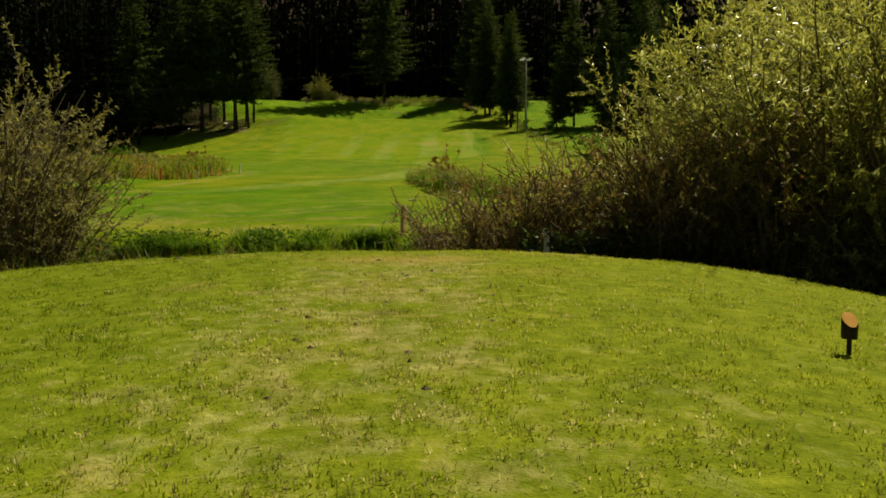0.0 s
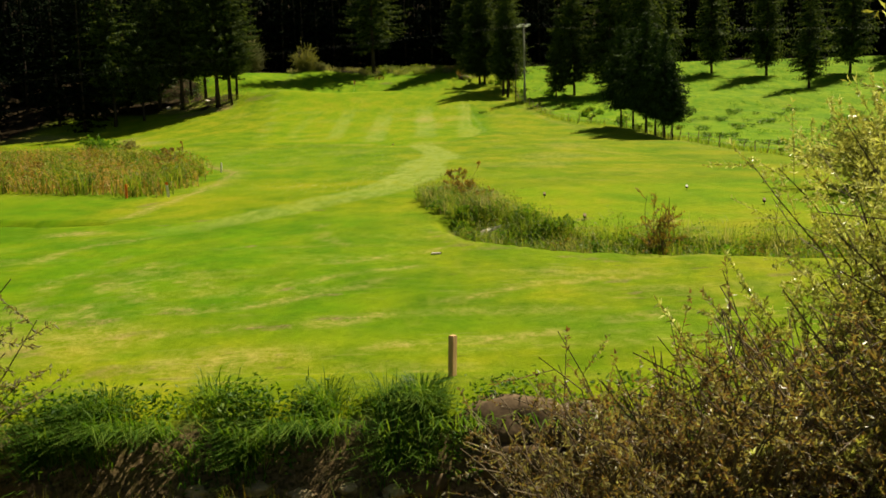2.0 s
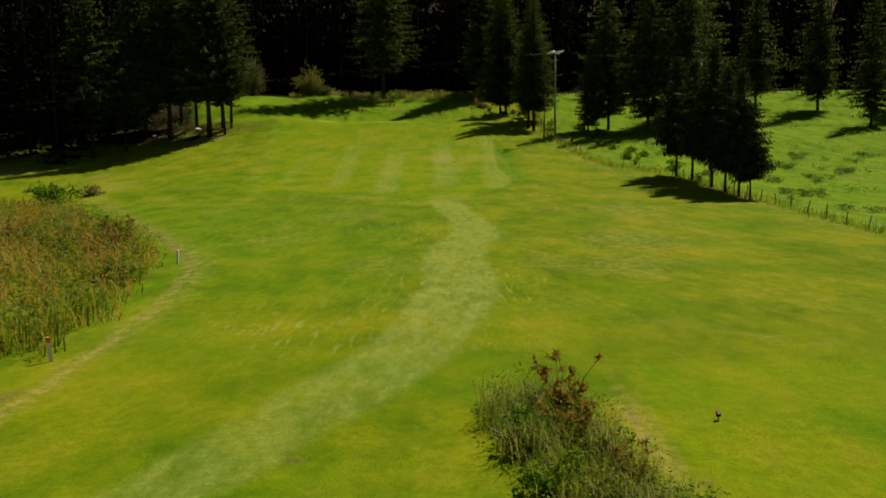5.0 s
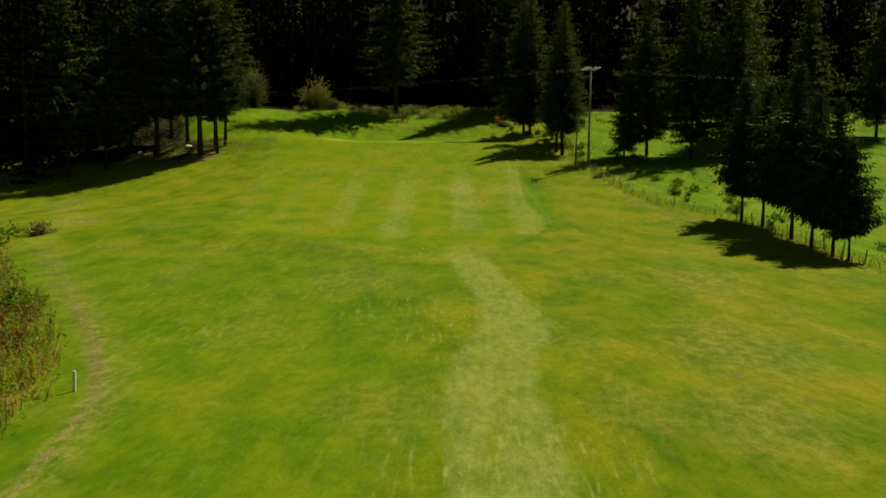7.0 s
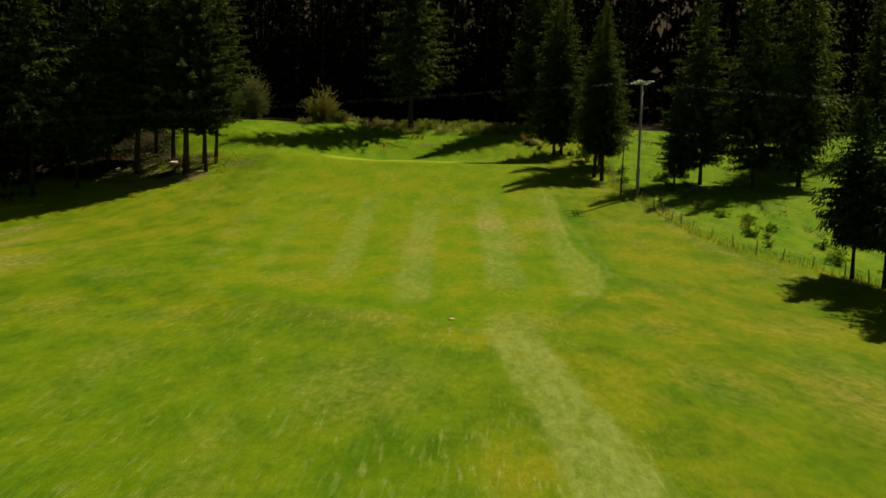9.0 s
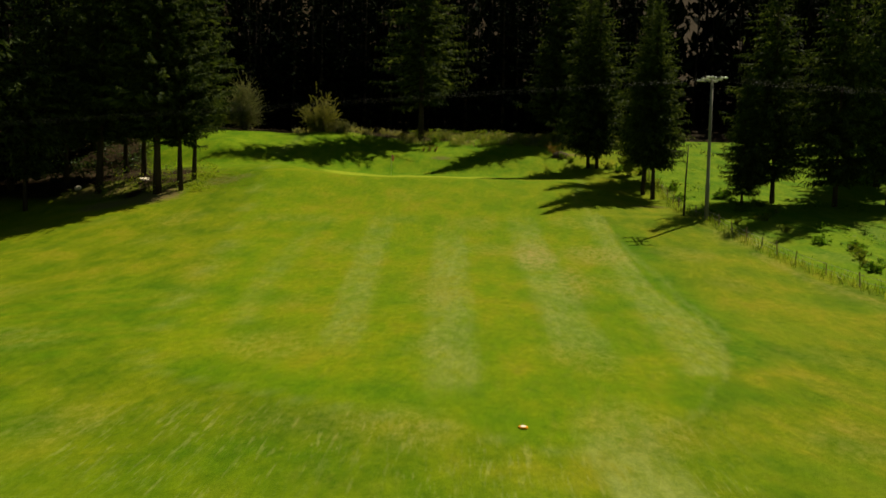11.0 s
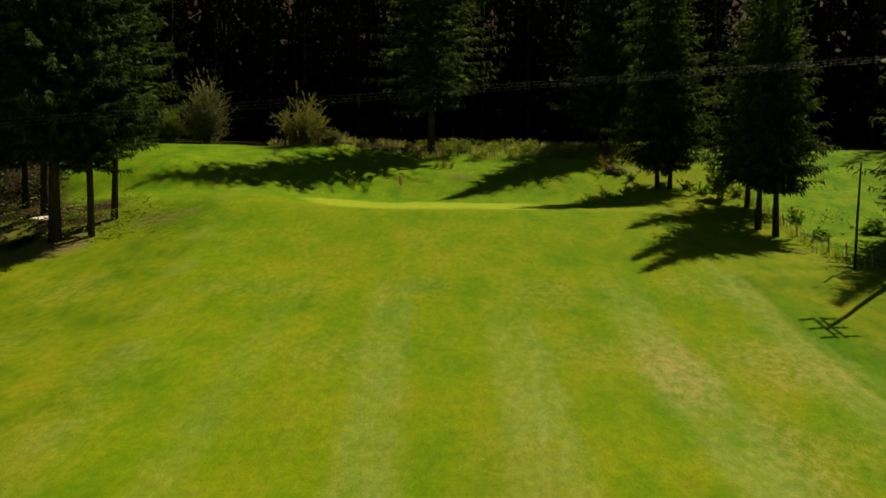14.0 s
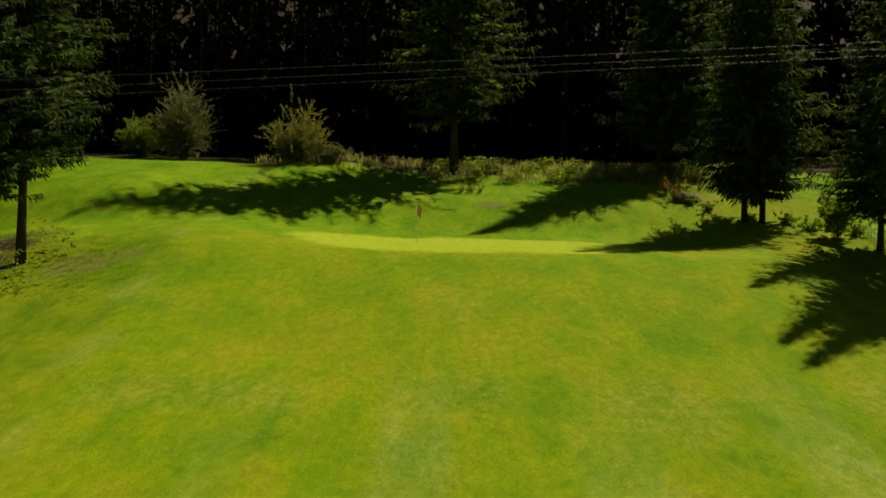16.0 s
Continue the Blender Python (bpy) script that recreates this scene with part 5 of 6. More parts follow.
WEED_LINE = [(-0.5, 26.2), (-0.1, 24.4), (0.3, 22.8), (0.8, 21.2), (1.4, 19.4), (2.4, 18.6), (4.0, 18.0), (6.5, 17.4), (10, 16.9), (16, 16.1), (24, 15.1)]
ROCK_SPOTS = ((0.62, 21.6), (0.92, 19.75), (1.02, 19.3))


def weedy(x, y):
    clear = np.min([np.hypot(x - a, y - b + 0.15) for a, b in ROCK_SPOTS], 0)
    return by_ditch(WEED_LINE, 0.55, 1.05)(x, y) * ease(0.15, 0.5, clear) * ease(14, 11, x)


at = scatter(rng, 330000, -2.5, 14, 14.5, 27.5, weedy)
lump = ease(-0.5, 0.5, swell(at[:, 0], at[:, 1], 0.9, 105))
tone = swell(at[:, 0], at[:, 1], 1.5, 103) + 0.35 * rng.normal(size=len(at))
for pick, mat, tall, leaf, wide_, label in ((tone > 0.25, SEDGE, 0.66, 0.055, 0.018, "seeding brown weeds filling the ditch"), (tone < -0.28, LUSH, 0.40, 0.085, 0.036, "green broad-leaved weeds in the ditch"), ((tone >= -0.28) & (tone <= 0.25), WEED, 0.50, 0.060, 0.024, "dense olive weeds filling the ditch")):
    v, f = leafy_weeds(rng, at[pick], tall * (0.45 + 0.75 * lump[pick]), leaf, wide_)
    stuff("ditch_weeds", v, f, mat, label, "weeds")
at = scatter(rng, 190000, -2.8, 14, 14, 28, lambda x, y: weedy(x, y) * (0.3 + 0.7 * ease(-0.3, 0.3, swell(x, y, 0.8, 106))))
pale_one = swell(at[:, 0], at[:, 1], 1.3, 107) + 0.3 * (at[:, 1] - 22) / 6 > 0.22
for pick, mat, tall, label in ((pale_one, DRY, 0.62, "tall dry seeding grass along the ditch"), (~pale_one, WEED, 0.52, "tall unmown grass along the ditch")):
    v, f = blade_strips(rng, at[pick], tall, 0.011, 0.5)
    stuff("ditch_grass", v, f, mat, label, "grass")
TUFT_RED = shrub_meshes(31, 0.42, 0.95, 16, 1400, 0.075, 0.026, RUST, 0.3, 0.05, 3)
TUFT_GREEN = shrub_meshes(32, 0.55, 0.75, 16, 1100, 0.095, 0.040, LUSH, 0.6, 0.03, 3, 0.35)
TUFT_OLIVE = shrub_meshes(34, 0.5, 0.8, 16, 1200, 0.085, 0.030, WEED, 0.5, 0.03, 3, 0.3)
TUFT_DARK = shrub_meshes(36, 0.5, 0.7, 16, 1100, 0.10, 0.045, LUSH, 0.6, 0.03, 3, 0.4)
TUFT_TALL = shrub_meshes(33, 0.17, 1.35, 18, 1900, 0.045, 0.015, RUST, 0.12, 0.3, 4)
TUFTS = ((TUFT_RED, "russet seeding weed clump on the ditch bank"), (TUFT_GREEN, "leafy green weed clump on the ditch bank"), (TUFT_OLIVE, "olive weed clump on the ditch bank"), (TUFT_DARK, "dark broad-leaved weed clump in the ditch"), (TUFT_TALL, "tall thin brown dock stalks on the ditch bank"))
RED, GREEN, OLIVE, DARK, TALL = range(5)
for k, (x, y, m, s) in enumerate((
    (0.1, 26.0, RED, 1.25), (-0.5, 25.6, DARK, 0.9), (0.05, 25.1, RED, 0.9), (-0.75, 24.7, OLIVE, 0.9), (0.35, 24.4, OLIVE, 0.9), (-0.2, 24.1, OLIVE, 0.85), (0.6, 23.6, RED, 0.7), (-0.55, 23.4, GREEN, 0.8), (0.2, 23.2, OLIVE, 0.8), (-0.1, 22.5, GREEN, 0.7),
    (1.6, 20.9, GREEN, 0.7), (2.1, 20.0, DARK, 0.7), (1.6, 19.5, OLIVE, 0.65), (2.0, 19.0, RED, 0.6), (2.7, 18.9, GREEN, 0.75), (2.4, 18.1, GREEN, 0.6), (3.1, 18.3, DARK, 0.8), (3.72, 17.5, TALL, 1.25), (3.5, 17.4, DARK, 0.6), (3.9, 18.1, RED, 0.7), (4.3, 17.6, OLIVE, 0.75),
    (4.9, 17.7, GREEN, 0.8), (5.4, 17.3, TALL, 0.65), (5.9, 17.5, DARK, 0.85), (6.5, 17.2, GREEN, 0.8), (7.0, 17.4, RED, 0.8), (7.6, 17.1, OLIVE, 0.85), (8.3, 17.2, RED, 0.8), (9.0, 17.0, GREEN, 0.9), (10.2, 16.9, OLIVE, 0.9), (11.4, 16.8, OLIVE, 1.0), (12.8, 16.5, GREEN, 1.0),
)):
    shrub(TUFTS[m][0], x, y, 53 * k, s * (1.25 if x > 3.2 and m != TALL else 1.0), TUFTS[m][1], "weed clumps along the ditch", "weed_clump")


# reed bed
def in_reeds(x, y):
    edge = np.interp(y, [28.6, 33, 36.4, 38.6, 42, 46.4, 50.8, 58, 64], [-10.3, -10.4, -11.0, -11.6, -12.4, -14.5, -17.9, -22.9, -26.3])
    front = 29.4 + 0.38 * np.clip(-10.6 - x, 0, 30) + 0.5 * swell(x, y, 3.5, 117)
    rest = ease(-45, -38, x + 3 * swell(x, y, 9, 118)) * ease(64, 57, y + 2 * swell(x, y, 7, 119))
    return ease(0.3, -0.5, x - edge + 0.5 * swell(x, y, 2.2, 111)) * ease(-0.3, 0.5, y - front) * rest * (0.45 + 0.55 * ease(-0.4, 0.2, swell(x, y, 1.7, 112)))


at = scatter(rng, 52000, -46, -10.0, 28, 64, in_reeds)
patch = (0.55 + 0.6 * ease(-0.5, 0.5, swell(at[:, 0], at[:, 1], 2.6, 113))) * (0.5 + 0.5 * ease(0, 3, np.interp(at[:, 1], [28.6, 36.4, 42, 46.4, 50.8, 64], [-10.4, -10.7, -12.0, -14.2, -17.6, -26]) - at[:, 0]))
v, f = blade_strips(rng, at, 0.85 * patch, 0.030, 0.75)
stuff("reed_bed", v, f, REED, "rusty and green reeds of a marshy bed", "reeds")
at = scatter(rng, 64000, -34, -10.0, 28, 60, lambda x, y: in_reeds(x, y) * (0.2 + 0.8 * ease(-0.2, 0.4, swell(x, y, 3.0, 115))))
v, f = leafy_weeds(rng, at, 0.85, 0.17, 0.05)
stuff("reed_weeds", v, f, WEED, "green weeds growing among the reeds", "weeds")
at = scatter(rng, 64000, -34, -10.0, 28, 60, lambda x, y: in_reeds(x, y) * ease(0.1, -0.4, swell(x, y, 3.0, 115)))
v, f = leafy_weeds(rng, at, 0.9, 0.14, 0.04)
stuff("rusty_weeds", v, f, REED, "rust-brown seeding weeds among the reeds", "weeds")
# tall green blades along the bed's front and side
at = scatter(rng, 26000, -32, -9.8, 28, 50, lambda x, y: in_reeds(x, y) * ease(-0.3, 0.3, swell(x, y, 1.6, 116)) * np.maximum(ease(2.2, 0.6, y - 29.4 - 0.38 * np.clip(-10.6 - x, 0, 30)), 0.7 * ease(-1.9, -0.6, x - np.interp(y, [28.6, 36.4, 42, 46.4, 50.8], [-10.4, -10.7, -12.0, -14.2, -17.6]))))
v, f = blade_strips(rng, at, 1.0, 0.034, 0.45)
stuff("green_reeds", v, f, WEED, "tall green reeds along the bed's edge", "reeds")
for k in range(26):
    x, y = rng.uniform(-22, -11.6), rng.uniform(29, 50)
    if float(in_reeds(x, y)) > 0.3:
        shrub(TUFTS[(OLIVE, GREEN, RED, OLIVE)[k % 4]][0], x, y, 71 * k, rng.uniform(1.1, 1.7), ("olive", "bright green", "russet", "olive")[k % 4] + " bushy weed standing among the reeds", "bushy weeds in the reeds", "weed_clump")
MARSH_BUSH = shrub_meshes(35, 1.5, 1.9, 40, 5200, 0.14, 0.06, LUSH, 0.6, 0.05, dome=0.5)
shrub(MARSH_BUSH, -27.5, 63.5, 0, 1.1, "rounded green bush beside the reeds", "", "green_bush")
shrub(shrub_meshes(37, 0.9, 1.05, 40, 4000, 0.09, 0.035, PALE_BROWN, 0.6, 0.05, 4, 0.4), -26.9, 67.4, 0, 1.15, "grey-brown bushy weed clump beside the reeds", "", "weed_clump")
# rank grass beyond the green, under the fence and in the paddock
at = scatter(rng, 42000, -26, 9, 127.0, 136, lambda x, y: ease(127.6, 129.2, y + 0.8 * swell(x, y, 5, 121)) * (0.06 + 0.94 * ease(0.0, 0.5, swell(x, y, 3, 122))) * np.where(x < -13, 0.3, 0.8))
v, f = blade_strips(rng, at, 0.75, 0.045, 0.6)
stuff("dry_grass", v, f, DRY, "tall dry grass at the foot of the wood", "grass")
at = scatter(rng, 16000, -14, 9, 127.6, 132, lambda x, y: ease(-0.1, 0.5, swell(x, y, 2.4, 124)))
v, f = leafy_weeds(rng, at, 1.0, 0.24, 0.09)
stuff("edge_weeds", v, f, WEED, "pale leafy weeds at the foot of the wood", "weeds")
for k, (x, y, m, s) in enumerate(((1.6, 124.0, TUFT_RED, 1.4), (2.3, 123.0, TUFT_OLIVE, 1.2), (2.9, 121.8, TUFT_OLIVE, 1.3), (1.2, 125.2, TUFT_TALL, 1.0), (5.9, 117.6, TUFT_OLIVE, 1.5), (6.6, 116.4, TUFT_GREEN, 1.5), (8.4, 115.6, TUFT_OLIVE, 1.6))):
    shrub(m, x, y, 97 * k, s, "rank weed clump at the foot of the spruces", "weed clumps under the spruces", "weed_clump")
at = scatter(rng, 60000, 6, 24, 24, 122, lambda x, y: by_ditch(FENCE, 0.2, 1.1)(x, y))
v, f = blade_strips(rng, at, 0.5, 0.03, 0.5)
stuff("fence_grass", v, f, WEED, "unmown grass and weeds along the fence", "grass")
at = scatter(rng, 80000, 9.5, 60, 36, 128, lambda x, y: ease(0.4, 1.2, x - np.interp(y, [33, 50, 60, 68, 75, 80, 86, 93, 100, 118], [16.8, 17.3, 17.0, 16.6, 15.1, 12.3, 10.3, 9.3, 8.3, 9.0])) * ease(0.1, 0.5, swell(x, y, 8.0, 131)) * ease(-0.2, 0.4, swell(x, y, 1.8, 132)))
v, f = leafy_weeds(rng, at, 0.34, 0.20, 0.09)
stuff("paddock_weeds", v, f, LUSH, "patchy broad-leaved weeds in the paddock", "weeds")


seats = np.stack([rng.uniform(17.5, 42, 900), rng.uniform(52, 90, 900)], 1)
seats = seats[rng.rand(900) < 0.7 * ease(0.0, 0.5, swell(seats[:, 0], seats[:, 1], 9, 133)) * ease(0, 2, seats[:, 0] - np.interp(seats[:, 1], [50, 68, 75, 90], [18, 18, 17, 12]))]
pick = seats[rng.randint(len(seats), size=len(seats) * 60)] + rng.normal(0, 0.22, (len(seats) * 60, 2))
at = np.stack([pick[:, 0], pick[:, 1], land(pick[:, 0], pick[:, 1])], 1)
v, f = leafy_weeds(rng, at, 0.32, 0.15, 0.07)
stuff("dock_patches", v, f, DOCK, "dark broad-leaved docks dotted over the paddock", "weeds")


at = scatter(rng, 2600, -34, -25.5, 100.5, 106, lambda x, y: ease(-0.1, 0.4, swell(x, y, 1.8, 136)))
v, f = leafy_weeds(rng, at, 0.9, 0.20, 0.09)
stuff("wood_edge_weeds", v, f, WEED, "sparse pale weeds between the spruce trunks", "weeds")
# unmown brow beside the left-hand spruces
def on_brow(x, y):
    return ease(1.5, 0.1, np.hypot((x + 25.0 + 0.35 * (y - 103.2) + 0.9 * swell(x, y, 1.9, 139)) / 2.4, (y - 103.0 + 0.8 * swell(x, y, 1.7, 140)) / 3.0)) * (0.1 + 0.9 * ease(-0.3, 0.4, swell(x, y, 0.8, 137)))


at = scatter(rng, 60000, -30, -20, 98, 108, on_brow)
brown = swell(at[:, 0], at[:, 1], 1.1, 138) + 0.4 * rng.normal(size=len(at)) - 0.3 * (at[:, 0] + 25) > 0.35
for pick, mat, label in ((~brown, BLADE, "unmown grass on the brow beside the spruces"), (brown, SEDGE, "browning unmown grass at the spruces' foot")):
    v, f = blade_strips(rng, at[pick], 0.08, 0.013, 1.0)
    stuff("brow_grass", v, f, mat, label, "grass")
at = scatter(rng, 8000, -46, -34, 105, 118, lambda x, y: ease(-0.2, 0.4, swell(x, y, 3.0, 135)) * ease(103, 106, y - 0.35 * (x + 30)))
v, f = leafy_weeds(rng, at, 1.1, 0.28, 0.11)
stuff("wood_undergrowth", v, f, SHADED_LEAF, "undergrowth between spruce trunks, shade put into its colour", "weeds")
for k in range(34):
    y = rng.uniform(70, 112)
    x = np.interp(y, [70, 75, 80, 86, 93, 100, 118], [16.0, 15.1, 12.3, 10.3, 9.3, 8.3, 9.0]) + rng.uniform(0.5, 6.0)
    shrub(TUFTS[(OLIVE, GREEN, OLIVE, GREEN)[k % 4]][0], float(x), y, 77 * k, rng.uniform(0.8, 1.4), ("olive", "green", "olive", "green")[k % 4] + " rank weed clump behind the fence", "weed clumps behind the fence", "weed_clump")


# ---------------------------------------------------------------- stakes, markers and stones
def board_stake(w, d, tall, bevel=0.008):
    """A sawn stake with a slightly split, slanted top."""
    bm = bmesh.new()
    bmesh.ops.create_cube(bm, size=1.0)
    bmesh.ops.scale(bm, vec=(w, d, tall + 0.25), verts=bm.verts)
    bmesh.ops.translate(bm, vec=(0, 0, (tall - 0.25) / 2), verts=bm.verts)
    for vert in bm.verts:
        if vert.co.z > 0 and vert.co.x > 0:
            vert.co.z -= 0.12 * w
    bmesh.ops.bevel(bm, geom=bm.edges[:], offset=bevel, segments=2, affect="EDGES")
    return bm


def stake(x, y, w, d, tall, mat, label, lean=(0, 0), turn=0, name="marker_stake", group="", top=None):
    root = thing(name, (x, y, z_at(x, y)), label, "stake", group)
    root.matrix_basis = pose(x, y, z_at(x, y), lean[0], lean[1], turn)
    post = part("post", board_stake(w, d, tall), mat, root)
    if top:
        bm = board_stake(w + 0.006, d + 0.006, 0.16 * tall)
        bmesh.ops.scale(bm, vec=(1, 1, 0.35), verts=bm.verts)
        bmesh.ops.translate(bm, vec=(0, 0, tall * 0.93), verts=bm.verts)
        part("cap", bm, top, post, "painted stake top")
    return root


stake(-0.34, 10.75, 0.10, 0.06, 0.46, NEW_WOOD, "short tan sawn wooden stake on the bank", (2, 1), 60, "wooden_stake")
stake(1.58, 6.62, 0.065, 0.035, 0.62, WHITE_PAINT, "white-painted wooden stake below the willows", (1, -3), 20)
stake(1.42, 6.42, 0.05, 0.03, 0.45, YELLOW_PAINT, "yellow-painted stake leaning over below the willows", (0, -46), 0)
stake(-11.46, 29.3, 0.08, 0.05, 0.5, RED_PAINT, "red-painted stake at the reed edge", (3, 2), 10, group="stakes by the reeds")
stake(-10.02, 29.35, 0.08, 0.05, 0.52, WHITE_PAINT, "white stake with faded red top at the reed edge", (-2, -5), 30, group="stakes by the reeds", top=RED_PAINT)
stake(-11.7, 41.5, 0.07, 0.05, 0.5, WHITE_PAINT, "white stake at the reed edge", (2, 3), 0, group="stakes by the reeds")


def tee_marker(x, y, r, tall, cap, label):
    """A log end on a steel pin, cut at a slant and painted on its cut face."""
    root = thing("tee_marker", (x, y, z_at(x, y)), label, "tee marker", "tee markers", 10)
    v, f = tube([(0, 0, -0.05), (0, 0, 0.065)], [0.009, 0.009], 8)
    part_mesh("pin", mesh_of("pin", v, f, CHARRED), root, "dark steel pin")
    n, body, face = 20, [], []
    for ring, (rr, z) in enumerate(((r * 0.93, 0.06), (r, 0.068), (r, None), (r * 0.94, None))):
        for k in range(n):
            a = 2 * math.pi * k / n
            wob = 1 + 0.03 * math.sin(3 * a + 1)
            px, py = rr * wob * math.cos(a), rr * wob * math.sin(a)
            top = 0.06 + tall * 0.72 + 0.15 * px + 0.9 * py + (0.0 if ring < 3 else 0.006)
            body.append((px, py, z if z is not None else top))
    faces = [[q * n + k, q * n + (k + 1) % n, (q + 1) * n + (k + 1) % n, (q + 1) * n + k] for q in range(3) for k in range(n)] + [list(range(n))[::-1]]
    log = part_mesh("log", mesh_of("log", body, faces, CHARRED), root, "dark bark-covered log")
    rim = [(p[0] * 0.99, p[1] * 0.99, p[2] + 0.0015) for p in body[3 * n:]] + [(0, 0, 0.06 + tall * 0.72 + 0.008)]
    part_mesh("cut_face", mesh_of("cut_face", rim, [[k, (k + 1) % n, n] for k in range(n)], cap), log, "painted slanted cut face")
    return root


tee_marker(2.01, 0.71, 0.028, 0.085, ORANGE_PAINT, "small dark log tee marker with an orange slanted top")
for x, y, cap in ((2.49, 25.98, POST_WOOD), (2.88, 21.2, POST_WOOD), (7.86, 22.97, POST_WOOD)):
    tee_marker(x, y, 0.04, 0.1, cap, "dark log tee marker on the forward tee")
tee_marker(6.97, 26.75, 0.04, 0.09, WHITE_PAINT, "log tee marker with a white top on the forward tee")


def rock(x, y, size, seed, mat=STONE, label="pale weathered rock lying in the grass", name="rock", group="rocks along the ditch", sink=0.25):
    rng = np.random.RandomState(seed)
    bm = bmesh.new()
    bmesh.ops.create_icosphere(bm, subdivisions=3, radius=1.0)
    for vert in bm.verts:
        p = vert.co.copy()
        k = 1 + 0.35 * noise.noise(p * 1.3 + Vector((seed, 0, 0))) + 0.15 * noise.noise(p * 3.5 + Vector((0, seed, 0)))
        vert.co = Vector((p.x * size[0], p.y * size[1], p.z * size[2])) * k
    for face in bm.faces:
        face.smooth = mat not in (STONE, CLAY)
    me = bpy.data.meshes.new(name)
    bm.to_mesh(me)
    bm.free()
    me.materials.append(mat)
    ob = tagged(new(name, me), label, "rock" if mat is STONE else "earth", group)
    rise = math.degrees(math.atan2(z_at(x, y + 0.4) - z_at(x, y - 0.4), 0.8)) if mat in (MUD, BRUSH) else 0
    ob.matrix_basis = pose(x, y, z_at(x, y) + size[2] * (1 - 2 * sink) * 0.6, rise, 0, 0) @ pose(0, 0, 0, 0, 0, rng.uniform(0, 360) if mat is STONE else 0)
    return ob


for k, (x, y, s) in enumerate(((0.92, 19.75, (0.26, 0.2, 0.16)), (1.02, 19.3, (0.14, 0.11, 0.09)), (0.78, 20.15, (0.13, 0.1, 0.09)), (0.64, 21.1, (0.14, 0.1, 0.08)), (1.4, 20.2, (0.13, 0.1, 0.09)), (1.7, 21.0, (0.1, 0.08, 0.07)), (1.1, 20.6, (0.1, 0.08, 0.06)))):
    rock(x, y, s, k)
long_rock = rock(0.62, 21.65, (0.5, 0.17, 0.15), 9, label="long pale rock slab leaning on the ditch bank", sink=0.1)
long_rock.matrix_basis = pose(0.62, 21.62, z_at(0.62, 21.62) + 0.12, 0, -20, 12)
rock(-1.93, 7.2, (0.07, 0.06, 0.05), 21, label="small pale stone at the stream edge", group="")
rock(-2.5, 6.95, (0.16, 0.1, 0.07), 22, MUD, "brown clod of earth at the stream edge", "earth_clod", "")
rock(0.2, 9.62, (0.4, 0.16, 0.12), 23, MUD, "crumbling brown earth of the stream bank", "earth_clod", "clods of the bank")
rock(-0.7, 9.5, (0.3, 0.15, 0.09), 24, MUD, "crumbling brown earth of the stream bank", "earth_clod", "clods of the bank")
rock(-4.4, 9.5, (0.25, 0.14, 0.09), 25, MUD, "crumbling brown earth of the stream bank", "earth_clod", "clods of the bank")
rock(0.3, 9.9, (0.6, 0.30, 0.20), 43, MUD, "brown earth mound broken out of the stream bank", "earth_mound", "clods of the bank", 0.45)
rock(0.9, 9.85, (0.45, 0.26, 0.18), 44, BRUSH, "dark root-bound earth mound on the stream bank", "earth_mound", "clods of the bank", 0.45)
rock(1.1, 9.65, (0.4, 0.18, 0.14), 29, MUD, "crumbling brown earth of the stream bank", "earth_clod", "clods of the bank")
rng = np.random.RandomState(77)
for k in range(26):
    x = rng.uniform(-3.1, -0.7) if k < 19 else rng.uniform(-5.4, -3.9)
    w = rng.uniform(0.06, 0.17)
    rock(x, rng.uniform(9.28, 9.5), (w, 0.75 * w, 0.55 * w), 80 + k, CLAY, "pale broken lump of dry clay below the bank", "clay_lump", "clay lumps below the bank", 0.3)
for x, y, k in ((-10.9, 125.3, 0.8), (-10.3, 125.1, 0.65), (-11.5, 125.2, 0.55)):
    shrub(TUFT_RED, x, y, 300 * k, k, "low brown heap of brush behind the green", "brush behind the green", "brush_heap")
rock(2.2, 123.6, (0.8, 0.5, 0.45), 27, BRUSH, "brown root heap at the foot of the spruces", "earth_mound", "earth mounds", 0.4)
rock(-31.0, 104.0, (0.9, 0.18, 0.14), 28, STONE, "pale barkless log on the wood floor", "fallen_log", "")
rock(-36.0, 103.6, (0.35, 0.25, 0.2), 41, label="pale stone on the wood floor", group="stones in the wood")
rock(-34.6, 104.4, (0.25, 0.2, 0.14), 42, label="pale stone on the wood floor", group="stones in the wood")
rock(-10.1, 22.98, (0.3, 0.09, 0.06), 31, STONE, "pale stone in the narrow ditch", group="")

for k, (x, y, w) in enumerate(((-1.75, 6.05, 0.09), (-1.45, 6.15, 0.11), (-0.55, 5.95, 0.07), (-2.5, 6.2, 0.08), (-1.0, 6.2, 0.06), (1.1, 6.0, 0.10), (1.5, 5.9, 0.07), (2.4, 5.6, 0.06), (1.1, 4.45, 0.03), (-1.5, 3.7, 0.03), (0.1, 6.1, 0.06))):
    rock(x, y, (w, 0.7 * w, 0.5 * w), 60 + k, MUD, "small brown clod thrown up on the tee's edge", "earth_clod", "clods on the tee", 0.55)

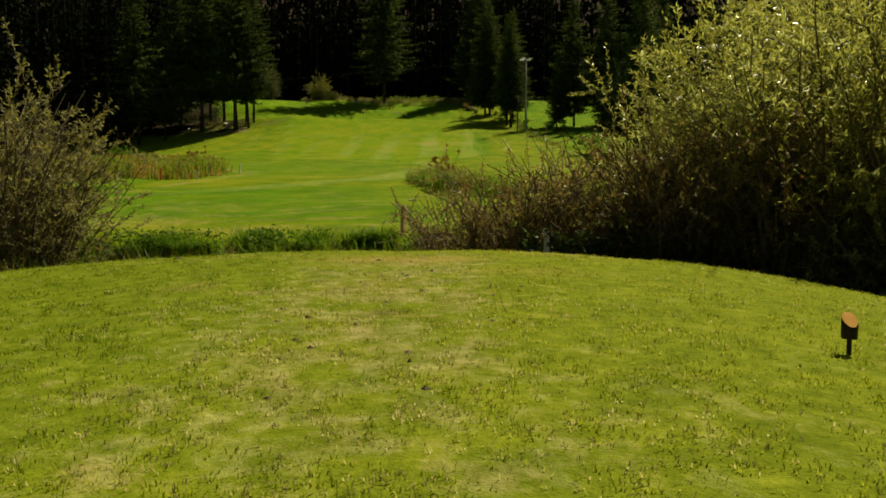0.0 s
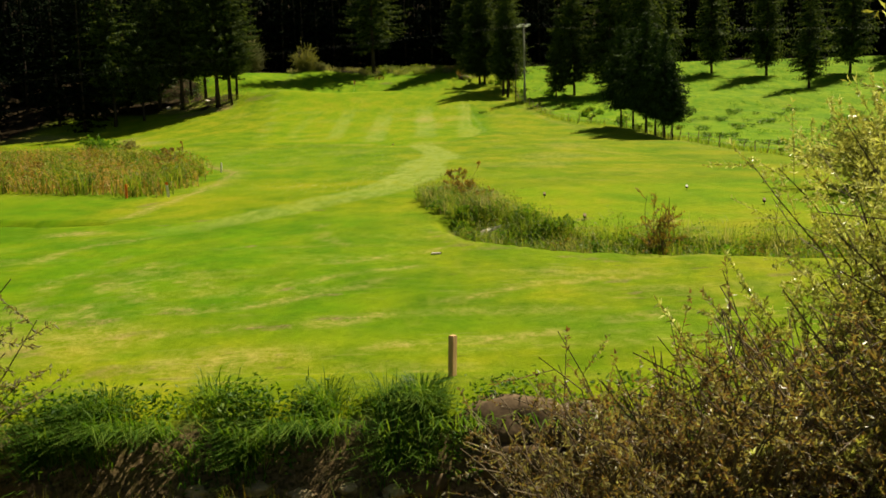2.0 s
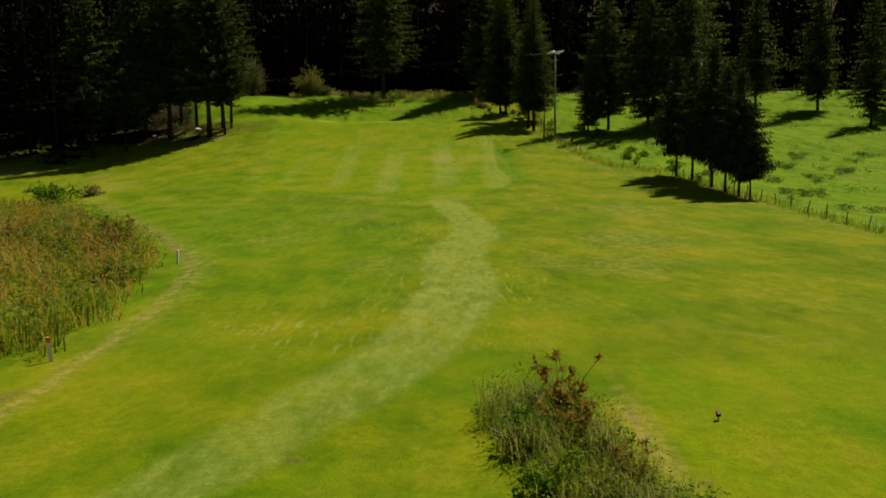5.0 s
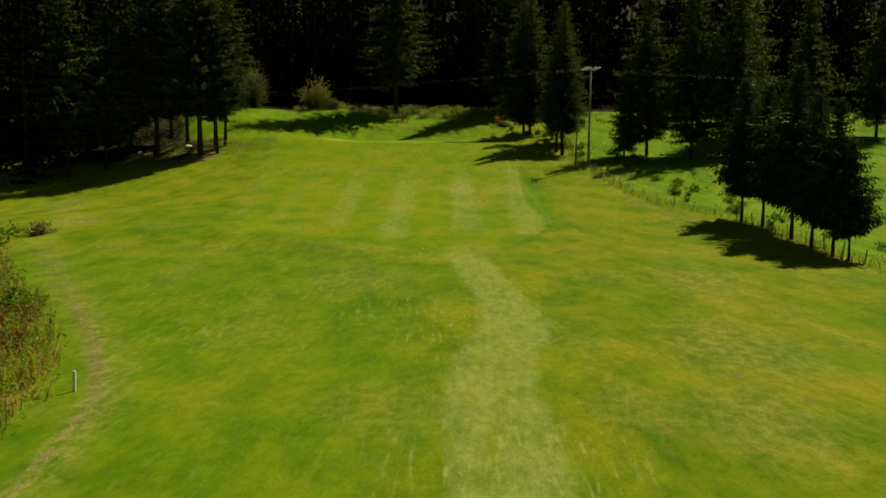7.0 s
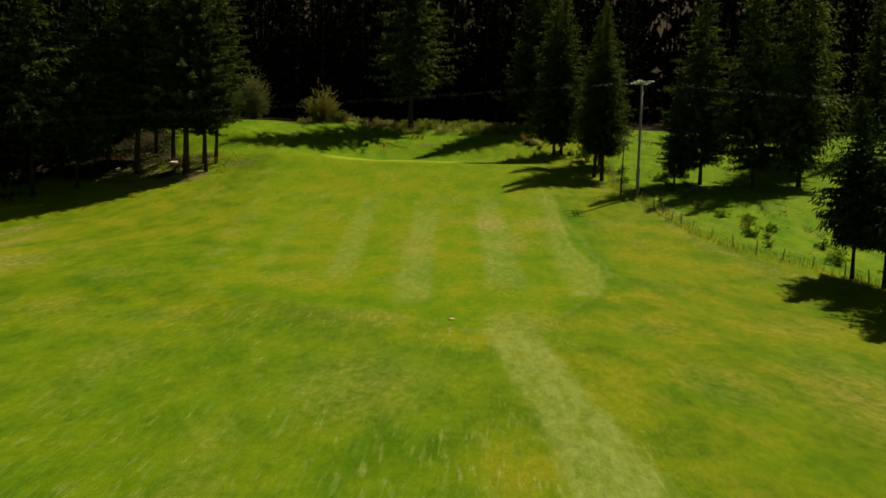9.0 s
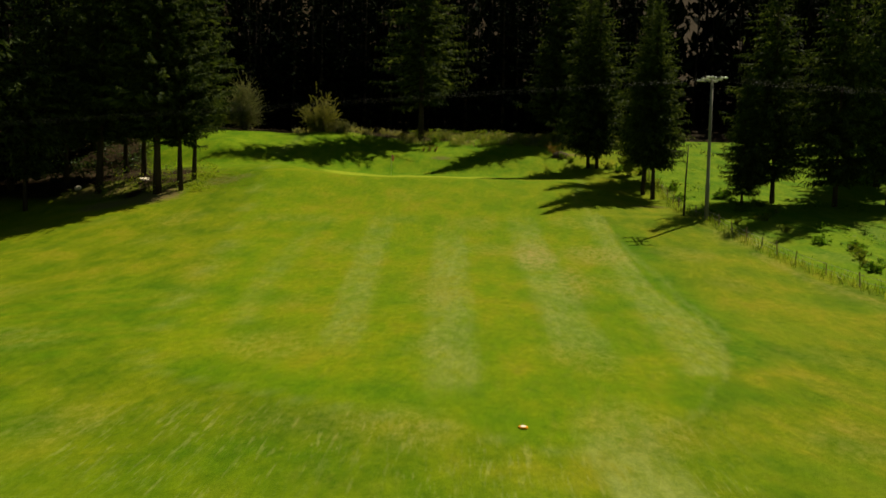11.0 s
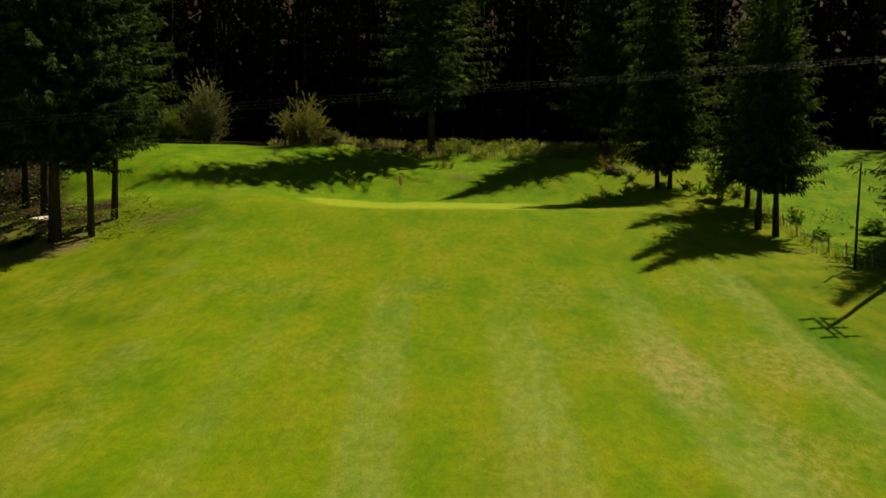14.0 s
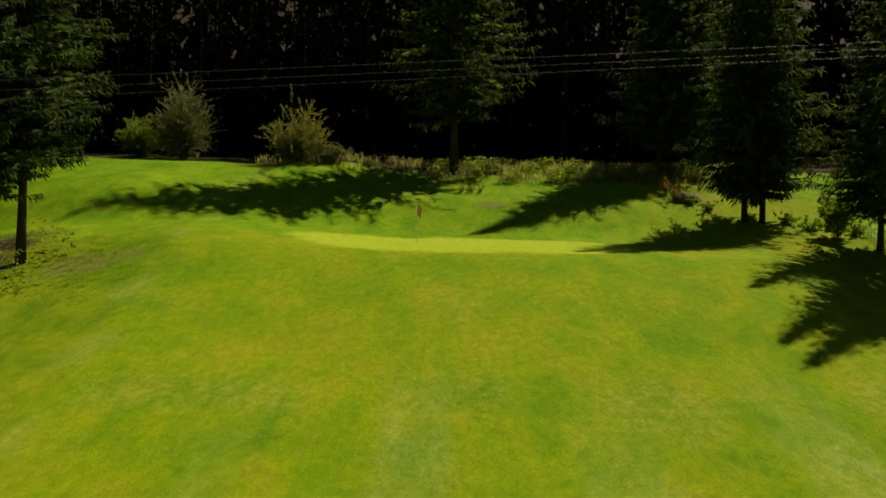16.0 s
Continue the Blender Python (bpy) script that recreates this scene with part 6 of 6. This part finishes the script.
# small distance plate let into the fairway
bm = bmesh.new()
bmesh.ops.create_cone(bm, cap_ends=True, segments=20, radius1=0.13, radius2=0.12, depth=0.03)
plate = thing("distance_plate", (-4.72, 64.3, z_at(-4.72, 64.3) + 0.02), "small pale orange round plate let into fairway turf", "marker plate")
part("disc", bm, ORANGE_PAINT, plate)
bm = bmesh.new()
bmesh.ops.create_cone(bm, cap_ends=True, segments=16, radius1=0.075, radius2=0.07, depth=0.012)
bmesh.ops.translate(bm, vec=(0, 0, 0.021), verts=bm.verts)
part("centre", bm, WHITE_PAINT, plate, "white centre of the plate")

# flat drain cover in the turf
bm = crossbar(0.19, 0.055, 0.03)
cover = thing("drain_cover", (-0.63, 17.7, z_at(-0.63, 17.7)), "pale concrete drain cover in the grass", "drain cover", turn=4)
part("slab", bm, STONE, cover)
cover.location.z += 0.02
bm = crossbar(0.17, 0.04, 0.03)
bmesh.ops.translate(bm, vec=(0.03, 0.055, 0.0), verts=bm.verts)
part("grate", bm, CHARRED, cover, "dark drain opening")


# ---------------------------------------------------------------- flag on the green
def golf_flag(x, y):
    root = thing("golf_flag", (x, y, z_at(x, y)), "thin golf flagstick with a limp faded pink flag", "golf flag")
    v, f = tube([(0, 0, -0.1), (0.0, 0, 1.0), (0.02, 0, 2.12)], [0.010, 0.009, 0.007], 8)
    stick = part_mesh("stick", mesh_of("stick", v, f, WHITE_PAINT, True), root)
    verts, faces, m = [], [], 9
    for i in range(m):
        for j in range(m):
            a, b = i / (m - 1), j / (m - 1)
            fold = 0.05 * math.sin(9 * a + 2 * b)
            verts.append((0.02 + 0.26 * a * (1 - 0.35 * b), fold, 2.1 - 0.55 * b - 0.22 * a * a))
    for i in range(m - 1):
        for j in range(m - 1):
            faces.append([i * m + j, (i + 1) * m + j, (i + 1) * m + j + 1, i * m + j + 1])
    back = [(p[0], p[1] + 0.004, p[2]) for p in verts]
    k = len(verts)
    faces += [[q + k for q in reversed(fc)] for fc in faces]
    part_mesh("cloth", mesh_of("cloth", verts + back, faces, FLAG_CLOTH, True), stick, "limp faded pink cloth")
    return root


golf_flag(-13.2, 111.3).matrix_basis @= Matrix.Scale(0.85, 4)
